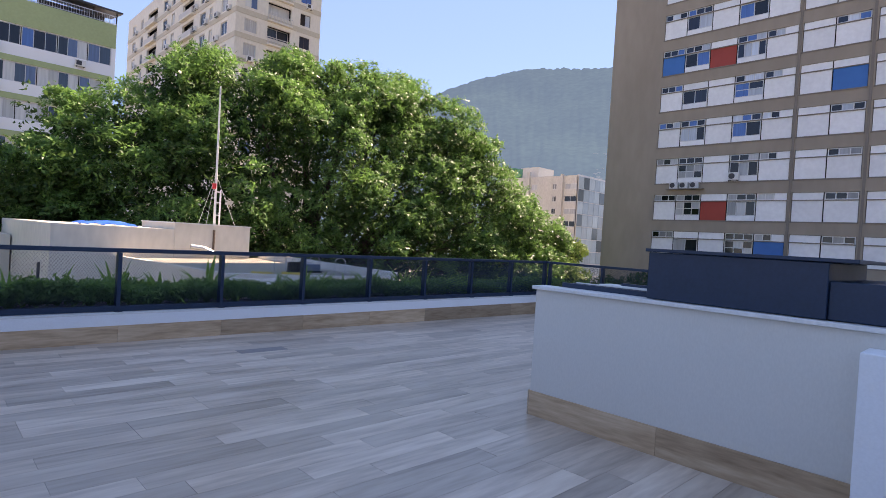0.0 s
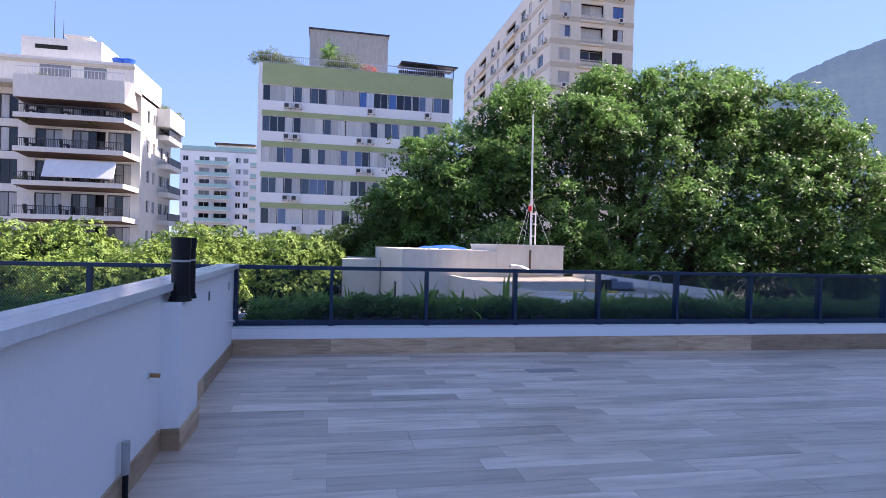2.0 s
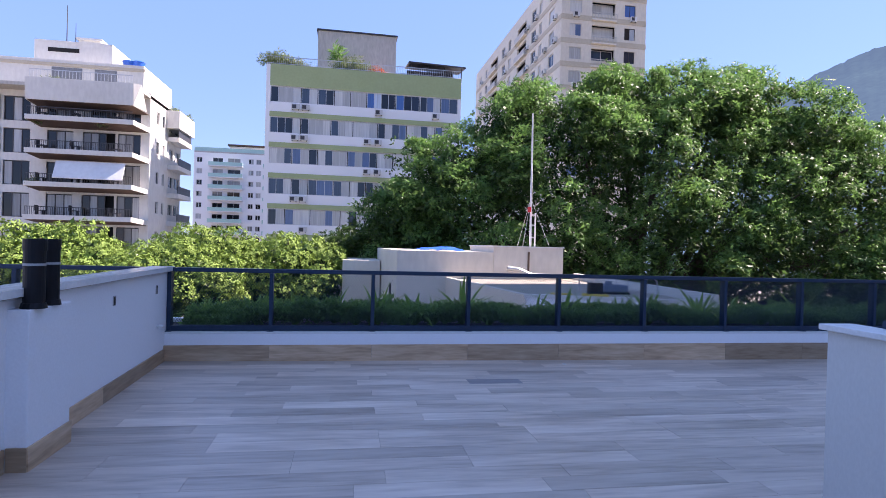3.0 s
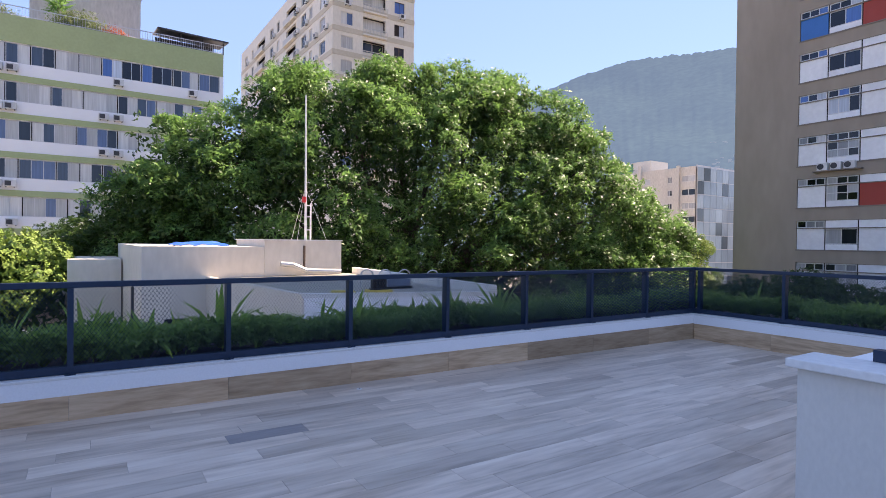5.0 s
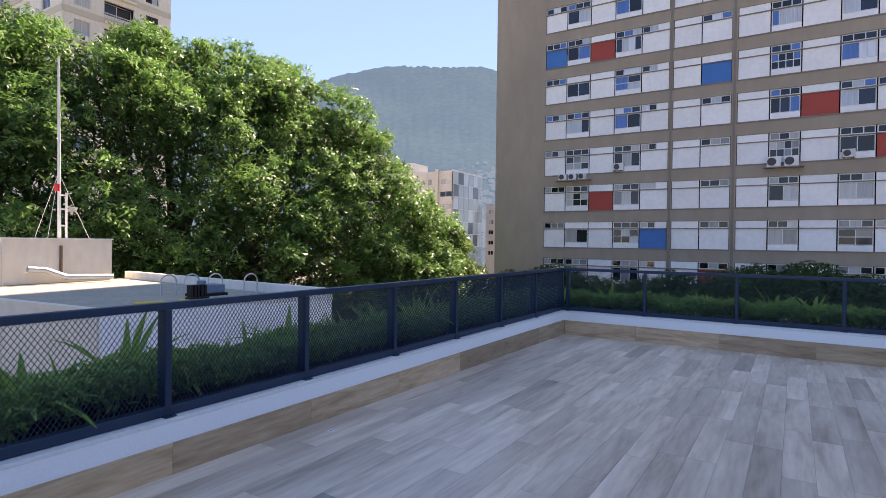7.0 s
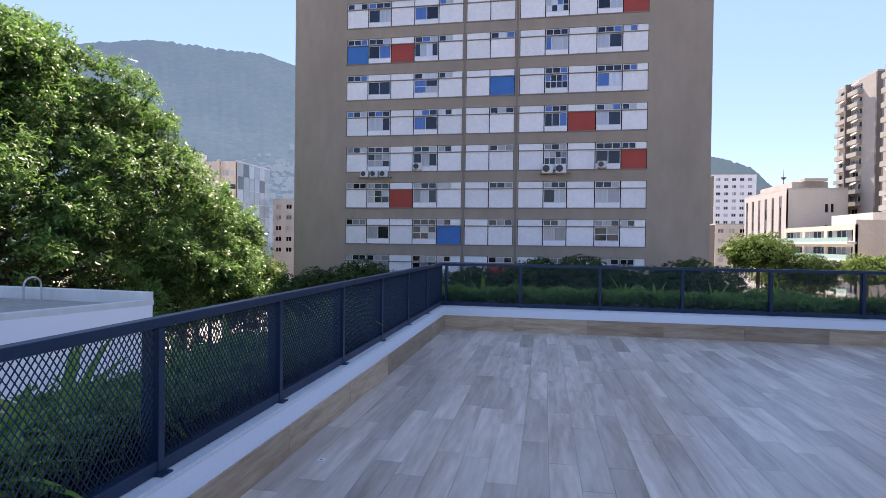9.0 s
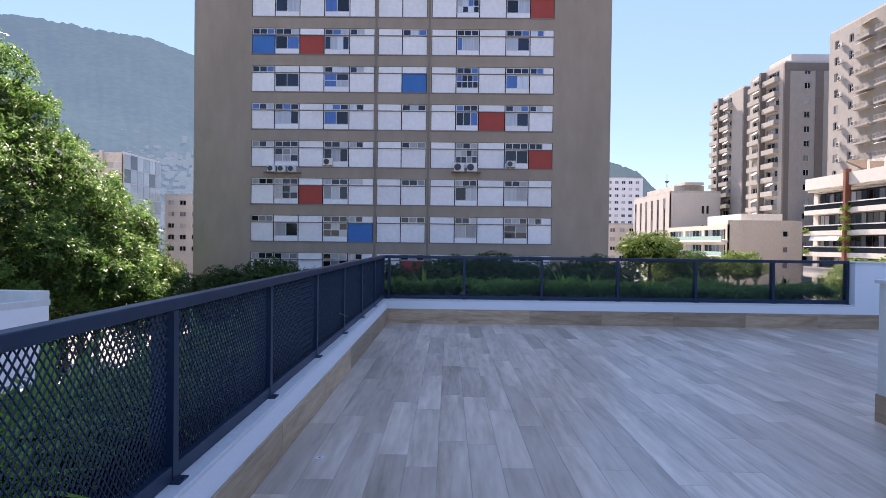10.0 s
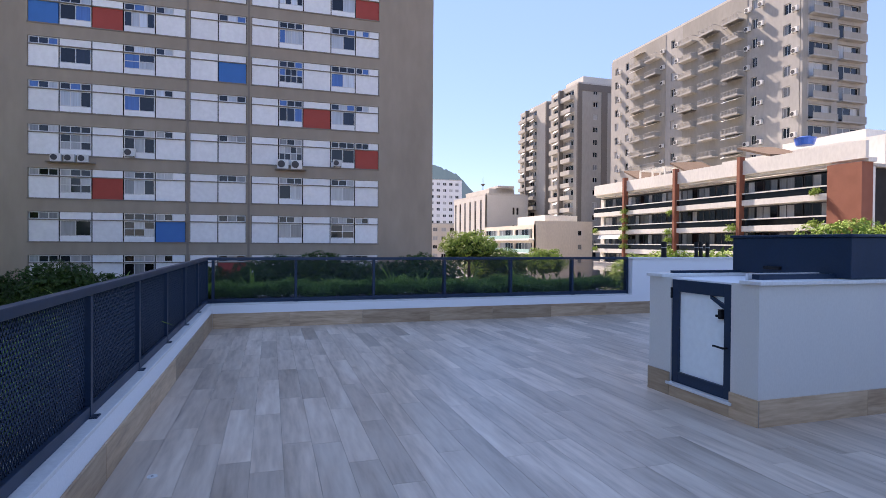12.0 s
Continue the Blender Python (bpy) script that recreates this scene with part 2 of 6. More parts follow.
# ---- building helpers ----
class Mesh:
    """Gathers boxes and polygons into one mesh."""
    def __init__(self):
        self.v, self.f = [], []

    def hexa(self, pts):
        n = len(self.v)
        self.v += [tuple(p) for p in pts]
        self.f += [(n + a, n + b, n + c, n + d) for a, b, c, d in ((0, 3, 2, 1), (4, 5, 6, 7), (0, 1, 5, 4), (1, 2, 6, 5), (2, 3, 7, 6), (3, 0, 4, 7))]
        return self

    def box(self, x0, x1, y0, y1, z0, z1):
        return self.hexa([(x0, y0, z0), (x1, y0, z0), (x1, y1, z0), (x0, y1, z0), (x0, y0, z1), (x1, y0, z1), (x1, y1, z1), (x0, y1, z1)])

    def fbox(self, F, u0, u1, o0, o1, z0, z1):
        return self.hexa([F.p(u0, o1, z0), F.p(u1, o1, z0), F.p(u1, o0, z0), F.p(u0, o0, z0), F.p(u0, o1, z1), F.p(u1, o1, z1), F.p(u1, o0, z1), F.p(u0, o0, z1)])

    def prism(self, ring, z0, z1):
        """A vertical prism over a ring of plan points, counter-clockwise."""
        n, k = len(self.v), len(ring)
        zz = z1 if isinstance(z1, (list, tuple)) else [z1] * k
        self.v += [(x, y, z0) for x, y in ring] + [(x, y, z) for (x, y), z in zip(ring, zz)]
        self.f.append(tuple(n + i for i in reversed(range(k))))
        self.f.append(tuple(n + k + i for i in range(k)))
        self.f += [(n + i, n + (i + 1) % k, n + k + (i + 1) % k, n + k + i) for i in range(k)]
        return self

    def tube(self, a, b, r, r2=None, sides=10):
        a, b = Vector(a), Vector(b)
        r2 = r if r2 is None else r2
        d = (b - a).normalized()
        s = d.orthogonal().normalized()
        w = d.cross(s)
        n = len(self.v)
        for c, rad in ((a, r), (b, r2)):
            self.v += [tuple(c + rad * (math.cos(q) * s + math.sin(q) * w)) for q in (2 * math.pi * i / sides for i in range(sides))]
        self.f += [(n + i, n + (i + 1) % sides, n + sides + (i + 1) % sides, n + sides + i) for i in range(sides)]
        self.f += [tuple(n + i for i in reversed(range(sides))), tuple(n + sides + i for i in range(sides))]
        return self

    def data(self, name, material):
        me = bpy.data.meshes.new(name)
        me.from_pydata(self.v, [], self.f)
        me.materials.append(material)
        me.validate()
        return me


class Face:
    """A facade's own axes: u along it from left to right as seen from outside, o outwards, z up."""
    def __init__(self, x, y, ux, uy, dz=0.0):
        self.x, self.y, self.ux, self.uy, self.dz = x, y, ux, uy, dz

    def p(self, u, o, z):
        return (self.x + u * self.ux + o * self.uy, self.y + u * self.uy - o * self.ux, z + self.dz)

    def m(self, u, o, z):
        x, y, z = self.p(u, o, z)
        return pose(x, y, z, 0, 0, math.degrees(math.atan2(self.uy, self.ux)))


def thing(name, base, label, category, group="", kind=""):
    ob = new(name)
    ob.location = base
    ob.empty_display_size = 0.2
    return tagged(ob, label, category, group, kind)


def part(name, mesh, material, parent, label="", bevel=0.0):
    """A part in world coordinates under a thing or another part."""
    ob = new(name, mesh.data(name, material))
    attach(ob, parent)
    if label:
        tagged(ob, label)
    if bevel:
        round_edges(ob, bevel)
    return ob


def attach(ob, parent):
    ob.parent = parent
    ob.matrix_parent_inverse = world_of(parent).inverted()


def world_of(ob):
    return ob.matrix_basis.copy() if ob.parent is None else world_of(ob.parent) @ ob.matrix_parent_inverse @ ob.matrix_basis


def round_edges(ob, width, segments=2):
    b = ob.modifiers.new("bevel", "BEVEL")
    b.width, b.segments, b.limit_method = width, segments, "ANGLE"


def structure(name, mesh, material, label, category="", bevel=0.0):
    ob = new(name, mesh.data(name, material))
    tagged(ob, label, category or name.split("_")[0], kind="structure")
    if bevel:
        round_edges(ob, bevel)
    return ob


MESHES = {}


def piece(name, key, make, material, parent, m):
    """A part whose mesh is shared with its like; make(mesh) draws it round its own origin."""
    if (key, material.name) not in MESHES:
        g = Mesh()
        make(g)
        MESHES[key, material.name] = g.data(name, material)
    ob = new(name, MESHES[key, material.name])
    ob.parent = parent
    ob.matrix_parent_inverse = world_of(parent).inverted()
    ob.matrix_basis = m
    return ob


def window(parent, F, u, z, w, h, cols=2, rows=1, frame_mat=None, glass=None, recess=0.12, bar=0.05, name="window", split=False):
    """A window unit in an opening: a frame with bars, and its panes; u, z: its lower left corner."""
    key = (round(w, 3), round(h, 3), cols, rows, bar)

    def frame_of(g):
        xs, zs = [0.0, bar], [0.0, bar]
        for i in range(1, cols):
            xs += [w * i / cols - bar / 2, w * i / cols + bar / 2]
        for i in range(1, rows):
            zs += [h * i / rows - bar / 2, h * i / rows + bar / 2]
        xs, zs = xs + [w - bar, w], zs + [h - bar, h]
        nx, nz = len(xs), len(zs)
        for y in (-0.03, 0.05):
            g.v += [(x, y, z) for z in zs for x in xs]
        at = lambda i, j, back: back * nx * nz + j * nx + i
        solid = lambda i, j: 0 <= i < nx - 1 and 0 <= j < nz - 1 and (i % 2 == 0 or j % 2 == 0)
        for j in range(nz - 1):
            for i in range(nx - 1):
                if not solid(i, j):
                    continue
                g.f.append((at(i, j, 0), at(i + 1, j, 0), at(i + 1, j + 1, 0), at(i, j + 1, 0)))
                for di, dj, p, q in ((-1, 0, (i, j + 1), (i, j)), (1, 0, (i + 1, j), (i + 1, j + 1)), (0, -1, (i, j), (i + 1, j)), (0, 1, (i + 1, j + 1), (i, j + 1))):
                    if not solid(i + di, j + dj):
                        g.f.append((at(*p, 0), at(*p, 1), at(*q, 1), at(*q, 0)))

    ob = piece(name, ("frame",) + key, frame_of, frame_mat or M_ALU, parent, F.m(u, -recess, z))
    pw, ph = w / cols - bar * 0.6, h / rows - bar * 0.6
    if split:
        for i in range(cols):
            for j in range(rows):
                piece("pane", ("pane", round(pw, 3), round(ph, 3)), lambda g: g.box(0, pw, 0.006, 0.014, 0, ph), glass or M_GLASS, ob,
                      F.m(u + w * i / cols + bar * 0.3, -recess - 0.01 * (i % 2), z + h * j / rows + bar * 0.3))
    else:
        def panes_of(g):
            for i in range(cols):
                for j in range(rows):
                    g.box(w * i / cols + bar * 0.3, w * i / cols + bar * 0.3 + pw, 0.006, 0.014, h * j / rows + bar * 0.3, h * j / rows + bar * 0.3 + ph)
        piece("panes", ("panes",) + key, panes_of, glass or M_GLASS, ob, F.m(u, -recess, z))
    return ob


def facade(g, F, width, z0, z1, rows, thick=0.3):
    """A wall of that width with openings: rows of (za, zb, [(u0, u1), ...]) from below upwards."""
    z = z0
    for za, zb, holes in rows:
        if za > z:
            g.fbox(F, 0, width, -thick, 0, z, za)
        u = 0
        for u0, u1 in holes:
            if u0 > u + 1e-4:
                g.fbox(F, u, u0, -thick, 0, za, zb)
            u = u1
        if width > u + 1e-4:
            g.fbox(F, u, width, -thick, 0, za, zb)
        z = zb
    if z1 > z:
        g.fbox(F, 0, width, -thick, 0, z, z1)


# ---- ground and terrace ----
GROUND = -13.0
structure("ground", Mesh().box(-2500, 2500, -2500, 2500, GROUND - 1, GROUND), M_GROUND, "ground of the streets and yards below, made pale to bounce sunlight up", "ground")
X0, X1, Y0, Y1 = 0.12, 11.115, -4.0, 8.12        # the terrace's inner faces
CURB, RAIL = 0.362, 1.13                          # heights of kerb wall and rail
RX, RY = 11.27, 8.22                             # lines of the two railings
XF, YE = 0.045, -0.02                            # the party wall's face beyond the pier; where the end wall begins

structure("roof_slab", Mesh().box(-7.5, 12.5, -6.0, 9.5, -0.6, -0.12), M_CONC, "concrete roof slab under the terrace", "slab")
structure("building_below", Mesh().box(-7.3, 12.3, -6.0, 9.3, GROUND, -0.6), M_OFFWHITE, "plain rendered walls of the building below the terrace", "wall")
floor = structure("floor", Mesh().box(X0 - 0.1, X1 + 0.05, Y0, Y1 + 0.05, -0.03, -0.004), M_GROUT, "wood-look porcelain plank terrace floor with thin grout joints", "floor")
structure("floor_beyond", Mesh().prism([(-7.3, Y0), (0.25, Y0), (-0.07, Y1 - 0.002), (-7.3, Y1 - 0.002)], -0.12, 0.0), M_FLOOR, "grey-brown floor of the adjoining terrace", "floor")

# kerb walls under the railings, with stone copings, and the planters behind them
structure("kerb_north", Mesh().box(-7.3, RX + 0.12, Y1, RY + 0.12, -0.12, CURB - 0.025), M_WHITE, "low white painted kerb wall under the railing", "wall")
structure("kerb_east", Mesh().box(X1, RX + 0.12, YE, Y1 - 0.002, -0.12, CURB - 0.025), M_WHITE, "low white painted kerb wall under the railing", "wall")
structure("coping_north", Mesh().box(XF + 0.002, RX + 0.14, Y1 - 0.003, RY + 0.14, CURB - 0.025, CURB), M_COPING, "white stone coping on the kerb", "trim", 0.004)
structure("coping_north_beyond", Mesh().box(-7.3, -0.115, Y1 - 0.003, RY + 0.14, CURB - 0.025, CURB), M_COPING, "white stone coping on the adjoining kerb", "trim", 0.004)
structure("coping_east", Mesh().box(X1 - 0.003, RX + 0.14, YE, Y1 - 0.004, CURB - 0.025, CURB), M_COPING, "white stone coping on the kerb", "trim", 0.004)
structure("planter_soil_north", Mesh().box(-7.3, 12.3, RY + 0.14, 9.2, 0.0, 0.33), M_SOIL, "dark soil of the planter behind the railing", "soil")
structure("planter_soil_east", Mesh().box(RX + 0.14, 12.2, 0.0, RY + 0.139, 0.0, 0.33), M_SOIL, "dark soil of the planter behind the railing", "soil")
structure("planter_wall_north", Mesh().box(-7.3, 12.3, 9.2, 9.3, -0.6, 0.38), M_WHITE, "white outer wall of the planter", "wall")
structure("planter_wall_east", Mesh().box(12.2, 12.3, 0.0, 9.2, -0.6, 0.38), M_WHITE, "white outer wall of the planter", "wall")

# party wall, end wall, and a plain wall added behind
SKEW = 1.49                                      # degrees by which the party wall leans off the terrace's grid


def face_w(y):
    """The party wall's face, as x, at that y."""
    return 0.13 - math.tan(radians(SKEW)) * (y - 4.87)


WX, WY = -math.sin(radians(SKEW)), math.cos(radians(SKEW))
structure("wall_west", Mesh().prism([(face_w(Y0) - 0.15, Y0), (face_w(Y0), Y0), (face_w(8.25), 8.25), (face_w(8.25) - 0.15, 8.25)], -0.12, 1.075), M_WHITE, "white painted low party wall", "wall")
structure("pier_west", Mesh().box(0.05, 0.255, 4.88, 5.41, -0.12, 1.01), M_WHITE, "white painted pier standing out of the party wall", "wall", 0.006)
M_POLISHED = mat("polished_white_stone", (0.74, 0.74, 0.72), 0.16, var=0.05, scale=3, fine=30, per=0.05)
coping = structure("coping_west", Mesh().prism([(face_w(Y0) - 0.16, Y0), (face_w(Y0) + 0.03, Y0), (face_w(8.26) + 0.03, 8.26), (face_w(8.26) - 0.16, 8.26)], 1.076, 1.13), M_GROUT, "polished white stone coping slabs on the party wall", "trim")
for da, db, cut in ((-0.185, -0.089, 0.0), (-0.083, 0.062, 0.55)):
    ya = Y0 - cut
    while ya < 8.2:
        w, d = db - da, min(ya + 1.15, 8.27) - max(ya, Y0) - 0.003
        piece("coping_slab", ("coping", round(w, 3), round(d, 3)), lambda g: g.box(0, w, 0, d, 0, 0.052), M_POLISHED, coping, pose(face_w(max(ya, Y0)) + da, max(ya, Y0), 1.087, 0, 0, SKEW))
        ya += 1.15
structure("wall_east", Mesh().box(X1, X1 + 0.25, Y0, YE, -0.12, 1.09), M_WHITE, "white painted low end wall beside the railing", "wall")
structure("coping_wall_east", Mesh().box(X1 - 0.03, X1 + 0.28, Y0, YE + 0.02, 1.09, 1.12), M_COPING, "white stone coping on the end wall", "trim", 0.005)
# The 3 m part stays out of view and holds off sky light from behind.
structure("wall_south", Mesh().box(-7.3, 6.0, Y0 - 0.25, Y0, -0.12, 3.0).box(6.0, 12.3, Y0 - 0.25, Y0, -0.12, 1.1), M_WHITE, "plain white wall added behind the terrace, its tall part cutting sky light", "wall")


def skirting(name, F, width, height, joints, label):
    """Skirting of wood-look pieces along a wall face."""
    back = structure(name, Mesh().fbox(F, 0, width, -0.001, 0.006, -0.07, height - 0.004), M_GROUT, label, "baseboard")
    cuts = [0] + [j for j in joints if 0.02 < j < width - 0.02] + [width]
    for a, b in zip(cuts, cuts[1:]):
        w = b - a - 0.003
        piece("skirting_tile", ("skirt", round(w, 3), height), lambda g: g.box(0, w, -0.014, 0.0, -0.07, height), M_SKIRT, back, F.m(a, 0.002, 0.0))


SK = "tan wood-look porcelain skirting"
skirting("baseboard_north", Face(XF, Y1, 1, 0), X1 - XF, 0.205, [(3.735 - XF) % 1.24 + 1.24 * i for i in range(10)], SK)
skirting("baseboard_east", Face(X1, Y1 - 0.02, 0, -1), Y1 - Y0 - 0.02, 0.2, [1.23 + 1.25 * i for i in range(10)], SK)
skirting("baseboard_west", Face(face_w(5.43), 5.43, WX, WY), Y1 - 5.45, 0.165, [0.9], SK)
skirting("baseboard_west_near", Face(face_w(Y0), Y0, WX, WY), 4.86 - Y0, 0.165, [0.9 + 1.2 * i for i in range(8)], SK)
skirting("baseboard_pier", Face(0.255, 4.868, 0, 1), 0.542, 0.165, [], SK)
skirting("baseboard_pier_side", Face(0.145, 4.88, 1, 0), 0.12, 0.165, [], SK)

# ---- railings ----
M_MESHPANEL = mat("navy_expanded_metal", (0.008, 0.026, 0.056), 0.5, var=0.1, spec=0.35)


def expanded_panel(g, w, h, du=0.032, dz=0.046, wire=0.0018, depth=0.007):
    """Expanded metal in the plane y = 0, from (0, 0) to (w, h): slanting strands that cross in diamonds."""
    rows, n = max(1, round(h / dz)), max(1, round(w / du))
    dz, du = h / rows, w / n
    for i in range(n):
        for s in (0.0, 1.0):
            k = len(g.v)
            for j in range(2 * rows + 1):
                u = (i + 0.5 + (0 if j % 2 == 0 else (s - 0.5))) * du
                z = j * dz / 2
                g.v += [(u - wire, -depth / 2, z), (u + wire, -depth / 2, z), (u, depth / 2, z)]
            for j in range(2 * rows):
                q = k + 3 * j
                g.f += [(q, q + 1, q + 4, q + 3), (q + 1, q + 2, q + 5, q + 4), (q + 2, q, q + 3, q + 5)]


def railing(name, F, width, posts, label, double_end=False):
    """Steel railing: top and bottom rail, posts with feet, panels of expanded metal between them."""
    top = thing(name, F.p(0, 0, CURB), label, "railing", "terrace railings")
    part("top_rail", Mesh().fbox(F, 0, width, -0.03, 0.03, RAIL - 0.05, RAIL), M_NAVY, top, bevel=0.004)
    part("bottom_rail", Mesh().fbox(F, 0, width, -0.04, 0.03, CURB + 0.004, CURB + 0.07), M_NAVY, top, bevel=0.004)
    for u in posts:
        po = piece("post", ("post", 1), lambda g: g.box(-0.022, 0.022, -0.034, 0.062, 0.002, RAIL - 0.052 - CURB), M_NAVY, top, F.m(u, 0, CURB))
        piece("foot", ("foot", 1), lambda g: g.box(-0.04, 0.04, -0.07, 0.05, 0, 0.008).tube((0, -0.066, 0.008), (0, -0.066, 0.016), 0.007, sides=6), M_NAVY, po, F.m(u, 0, CURB))
    for a, b in zip(posts, posts[1:]):
        w = round(b - a - 0.044, 2)
        h = RAIL - 0.05 - (CURB + 0.07)
        piece("mesh_panel", ("mesh", w), lambda g: expanded_panel(g, w, h), M_MESHPANEL, top, F.m(a + 0.022, 0.0, CURB + 0.07))
    return top


RL = "navy painted steel railing with expanded metal panels on the white kerb"
railing("railing", Face(XF + 0.002, RY, 1, 0), RX - XF + 0.028, [0.024] + [1.25 * i - XF - 0.002 for i in range(1, 9)] + [RX - XF - 0.022], RL)
railing("railing", Face(RX, RY - 0.032, 0, -1), RY - 0.032 - YE - 0.01, [0.08, 1.42, 2.79, 4.14, 5.51, 6.87, RY - 0.032 - YE - 0.04], RL)
railing("railing", Face(-6.6, RY, 1, 0), 6.38, [0.03, 1.25, 2.5, 3.75, 5.0, 6.35], "navy painted steel railing of the adjoining terrace")

# ---- stair housing in the middle ----
BX0, BX1, BY0, BY1, BZ = 4.63, 5.915, -1.5, 3.59, 1.09
DX0, DX1 = 4.90, 5.61
HOUSING = (("west", (BX0, BX0 + 0.14, BY0, BY1, -0.12, BZ)), ("east", (BX1 - 0.14, BX1, BY0, BY1, -0.12, BZ)), ("north_corner", (BX0 + 0.14, DX0, BY1 - 0.14, BY1, -0.12, BZ)),
           ("north", (DX1, BX1 - 0.14, BY1 - 0.14, BY1, -0.12, BZ)), ("north_sill", (DX0, DX1, BY1 - 0.14, BY1, -0.12, 0.09)), ("south", (BX0 + 0.14, BX1 - 0.14, BY0, BY0 + 0.14, -0.12, BZ)))
M_HOUSING = mat("grey_white_wall_paint", (0.66, 0.625, 0.57), 0.75, var=0.03, scale=1.6, fine=90, bump=0.06, col2=(0.55, 0.515, 0.46), stretch=(1, 1, 0.45))
for side, ends in HOUSING:
    structure("wall_housing_" + side, Mesh().box(*ends), M_HOUSING, "grey-white painted low wall round the stair head", "wall")
structure("stair_housing_ceiling", Mesh().box(BX0 + 0.14, BX1 - 0.14, BY0 + 0.14, BY1 - 0.02, BZ - 0.03, BZ - 0.002), M_WHITE, "white painted cover over the stair head", "ceiling")
g = Mesh().box(BX0 - 0.035, BX0 + 0.17, BY0, BY1 + 0.025, BZ, BZ + 0.03)
g.box(BX1 - 0.2, BX1 + 0.025, BY0, BY1 + 0.025, BZ, BZ + 0.03)
structure("stair_housing_coping", g, M_COPING, "white stone coping on the stair housing", "trim", 0.004)
structure("door_sill", Mesh().box(DX0 - 0.03, DX1 + 0.03, BY1 - 0.12, BY1 + 0.035, 0.09, 0.115), M_COPING, "white stone sill under the small door", "trim", 0.003)
structure("stair_housing_block", Mesh().box(4.36, BX0, BY0, 1.25, -0.12, 1.0), M_WHITE, "white painted block beside the stair housing", "wall", 0.008)
skirting("baseboard_housing_west", Face(BX0, BY1, 0, -1), BY1 - 1.26, 0.2, [1.15], SK)
skirting("baseboard_housing_north", Face(BX1, BY1, -1, 0), BX1 - DX1, 0.2, [], SK)
skirting("baseboard_housing_corner", Face(DX0, BY1, -1, 0), DX0 - BX0 + 0.014, 0.2, [], SK)
skirting("baseboard_housing_door", Face(DX1, BY1, -1, 0), DX1 - DX0, 0.085, [], SK)
skirting("baseboard_housing_east", Face(BX1, BY0, 0, 1), BY1 - BY0, 0.2, [1.1, 2.3, 3.5], SK)

door = thing("door_1", (5.255, BY1 - 0.03, 0.115), "small navy steel door with frosted glass in the stair housing", "door", kind="structure")
g = Mesh()
dz0, dz1 = 0.118, 1.075
g.box(DX0 + 0.005, DX0 + 0.085, BY1 - 0.06, BY1 - 0.01, dz0, dz1).box(DX1 - 0.085, DX1 - 0.005, BY1 - 0.06, BY1 - 0.01, dz0, dz1)
g.box(DX0 + 0.085, DX1 - 0.085, BY1 - 0.06, BY1 - 0.01, dz0, dz0 + 0.1).box(DX0 + 0.085, DX1 - 0.085, BY1 - 0.06, BY1 - 0.01, dz1 - 0.11, dz1)
part("door_frame", g, M_NAVY, door, bevel=0.003)
part("pane", Mesh().box(DX0 + 0.086, DX1 - 0.086, BY1 - 0.045, BY1 - 0.035, dz0 + 0.101, dz1 - 0.111), M_FROST, door, "frosted glass pane")
part("brace", Mesh().hexa([(DX0 + 0.085, BY1 - 0.034, 0.86), (DX0 + 0.085, BY1 - 0.012, 0.86), (DX0 + 0.085, BY1 - 0.012, 0.90), (DX0 + 0.085, BY1 - 0.034, 0.90),
                           (DX0 + 0.24, BY1 - 0.034, 0.94), (DX0 + 0.24, BY1 - 0.012, 0.94), (DX0 + 0.24, BY1 - 0.012, 0.965), (DX0 + 0.24, BY1 - 0.034, 0.965)]), M_NAVY, door)
part("latch", Mesh().box(DX0 + 0.10, DX0 + 0.13, BY1 - 0.034, BY1 + 0.01, 0.78, 0.86).box(DX0 + 0.13, DX0 + 0.17, BY1 - 0.03, BY1, 0.79, 0.81), M_BLACK, door, "black latch")
part("handle", Mesh().tube((DX0 + 0.05, BY1 - 0.012, 0.545), (DX0 + 0.05, BY1 + 0.035, 0.545), 0.009).tube((DX0 + 0.045, BY1 + 0.03, 0.545), (DX0 + 0.16, BY1 + 0.03, 0.55), 0.009), M_BLACK, door, "black lever handle")
part("hinge", Mesh().tube((DX1 - 0.002, BY1 - 0.004, 0.9), (DX1 - 0.002, BY1 - 0.004, 1.0), 0.01), M_BLACK, door)

hatch = thing("roof_hatch", (5.4, 2.0, BZ + 0.03), "navy painted metal sliding hatch over the stair head", "hatch")
part("housing", Mesh().box(4.65, 5.88, 1.47, 2.6, BZ + 0.035, 1.472), M_NAVY, hatch, bevel=0.006)
part("lid", Mesh().box(4.63, 5.9, 1.32, 2.62, 1.474, 1.498), M_NAVY, hatch, bevel=0.004)
part("track", Mesh().box(4.78, 4.82, 0.2, BY1 - 0.16, BZ + 0.031, BZ + 0.07), M_NAVY, hatch)
part("track", Mesh().box(4.86, 4.89, 0.2, BY1 - 0.2, BZ + 0.031, BZ + 0.07), M_NAVY, hatch)
part("stop", Mesh().box(4.93, 4.955, 0.2, BY1 - 0.2, BZ - 0.001, BZ + 0.075), M_COPING, hatch, "white edge strip")
part("track", Mesh().box(5.78, 5.84, 0.2, BY1 - 0.18, BZ + 0.031, BZ + 0.055), M_NAVY, hatch)
part("cover", Mesh().box(4.68, 5.86, -0.2, 1.468, BZ + 0.035, 1.36), M_NAVY, hatch, bevel=0.006)
part("handle", Mesh().box(5.3, 5.48, 2.602, 2.64, 1.17, 1.2), M_BLACK, hatch, bevel=0.006)

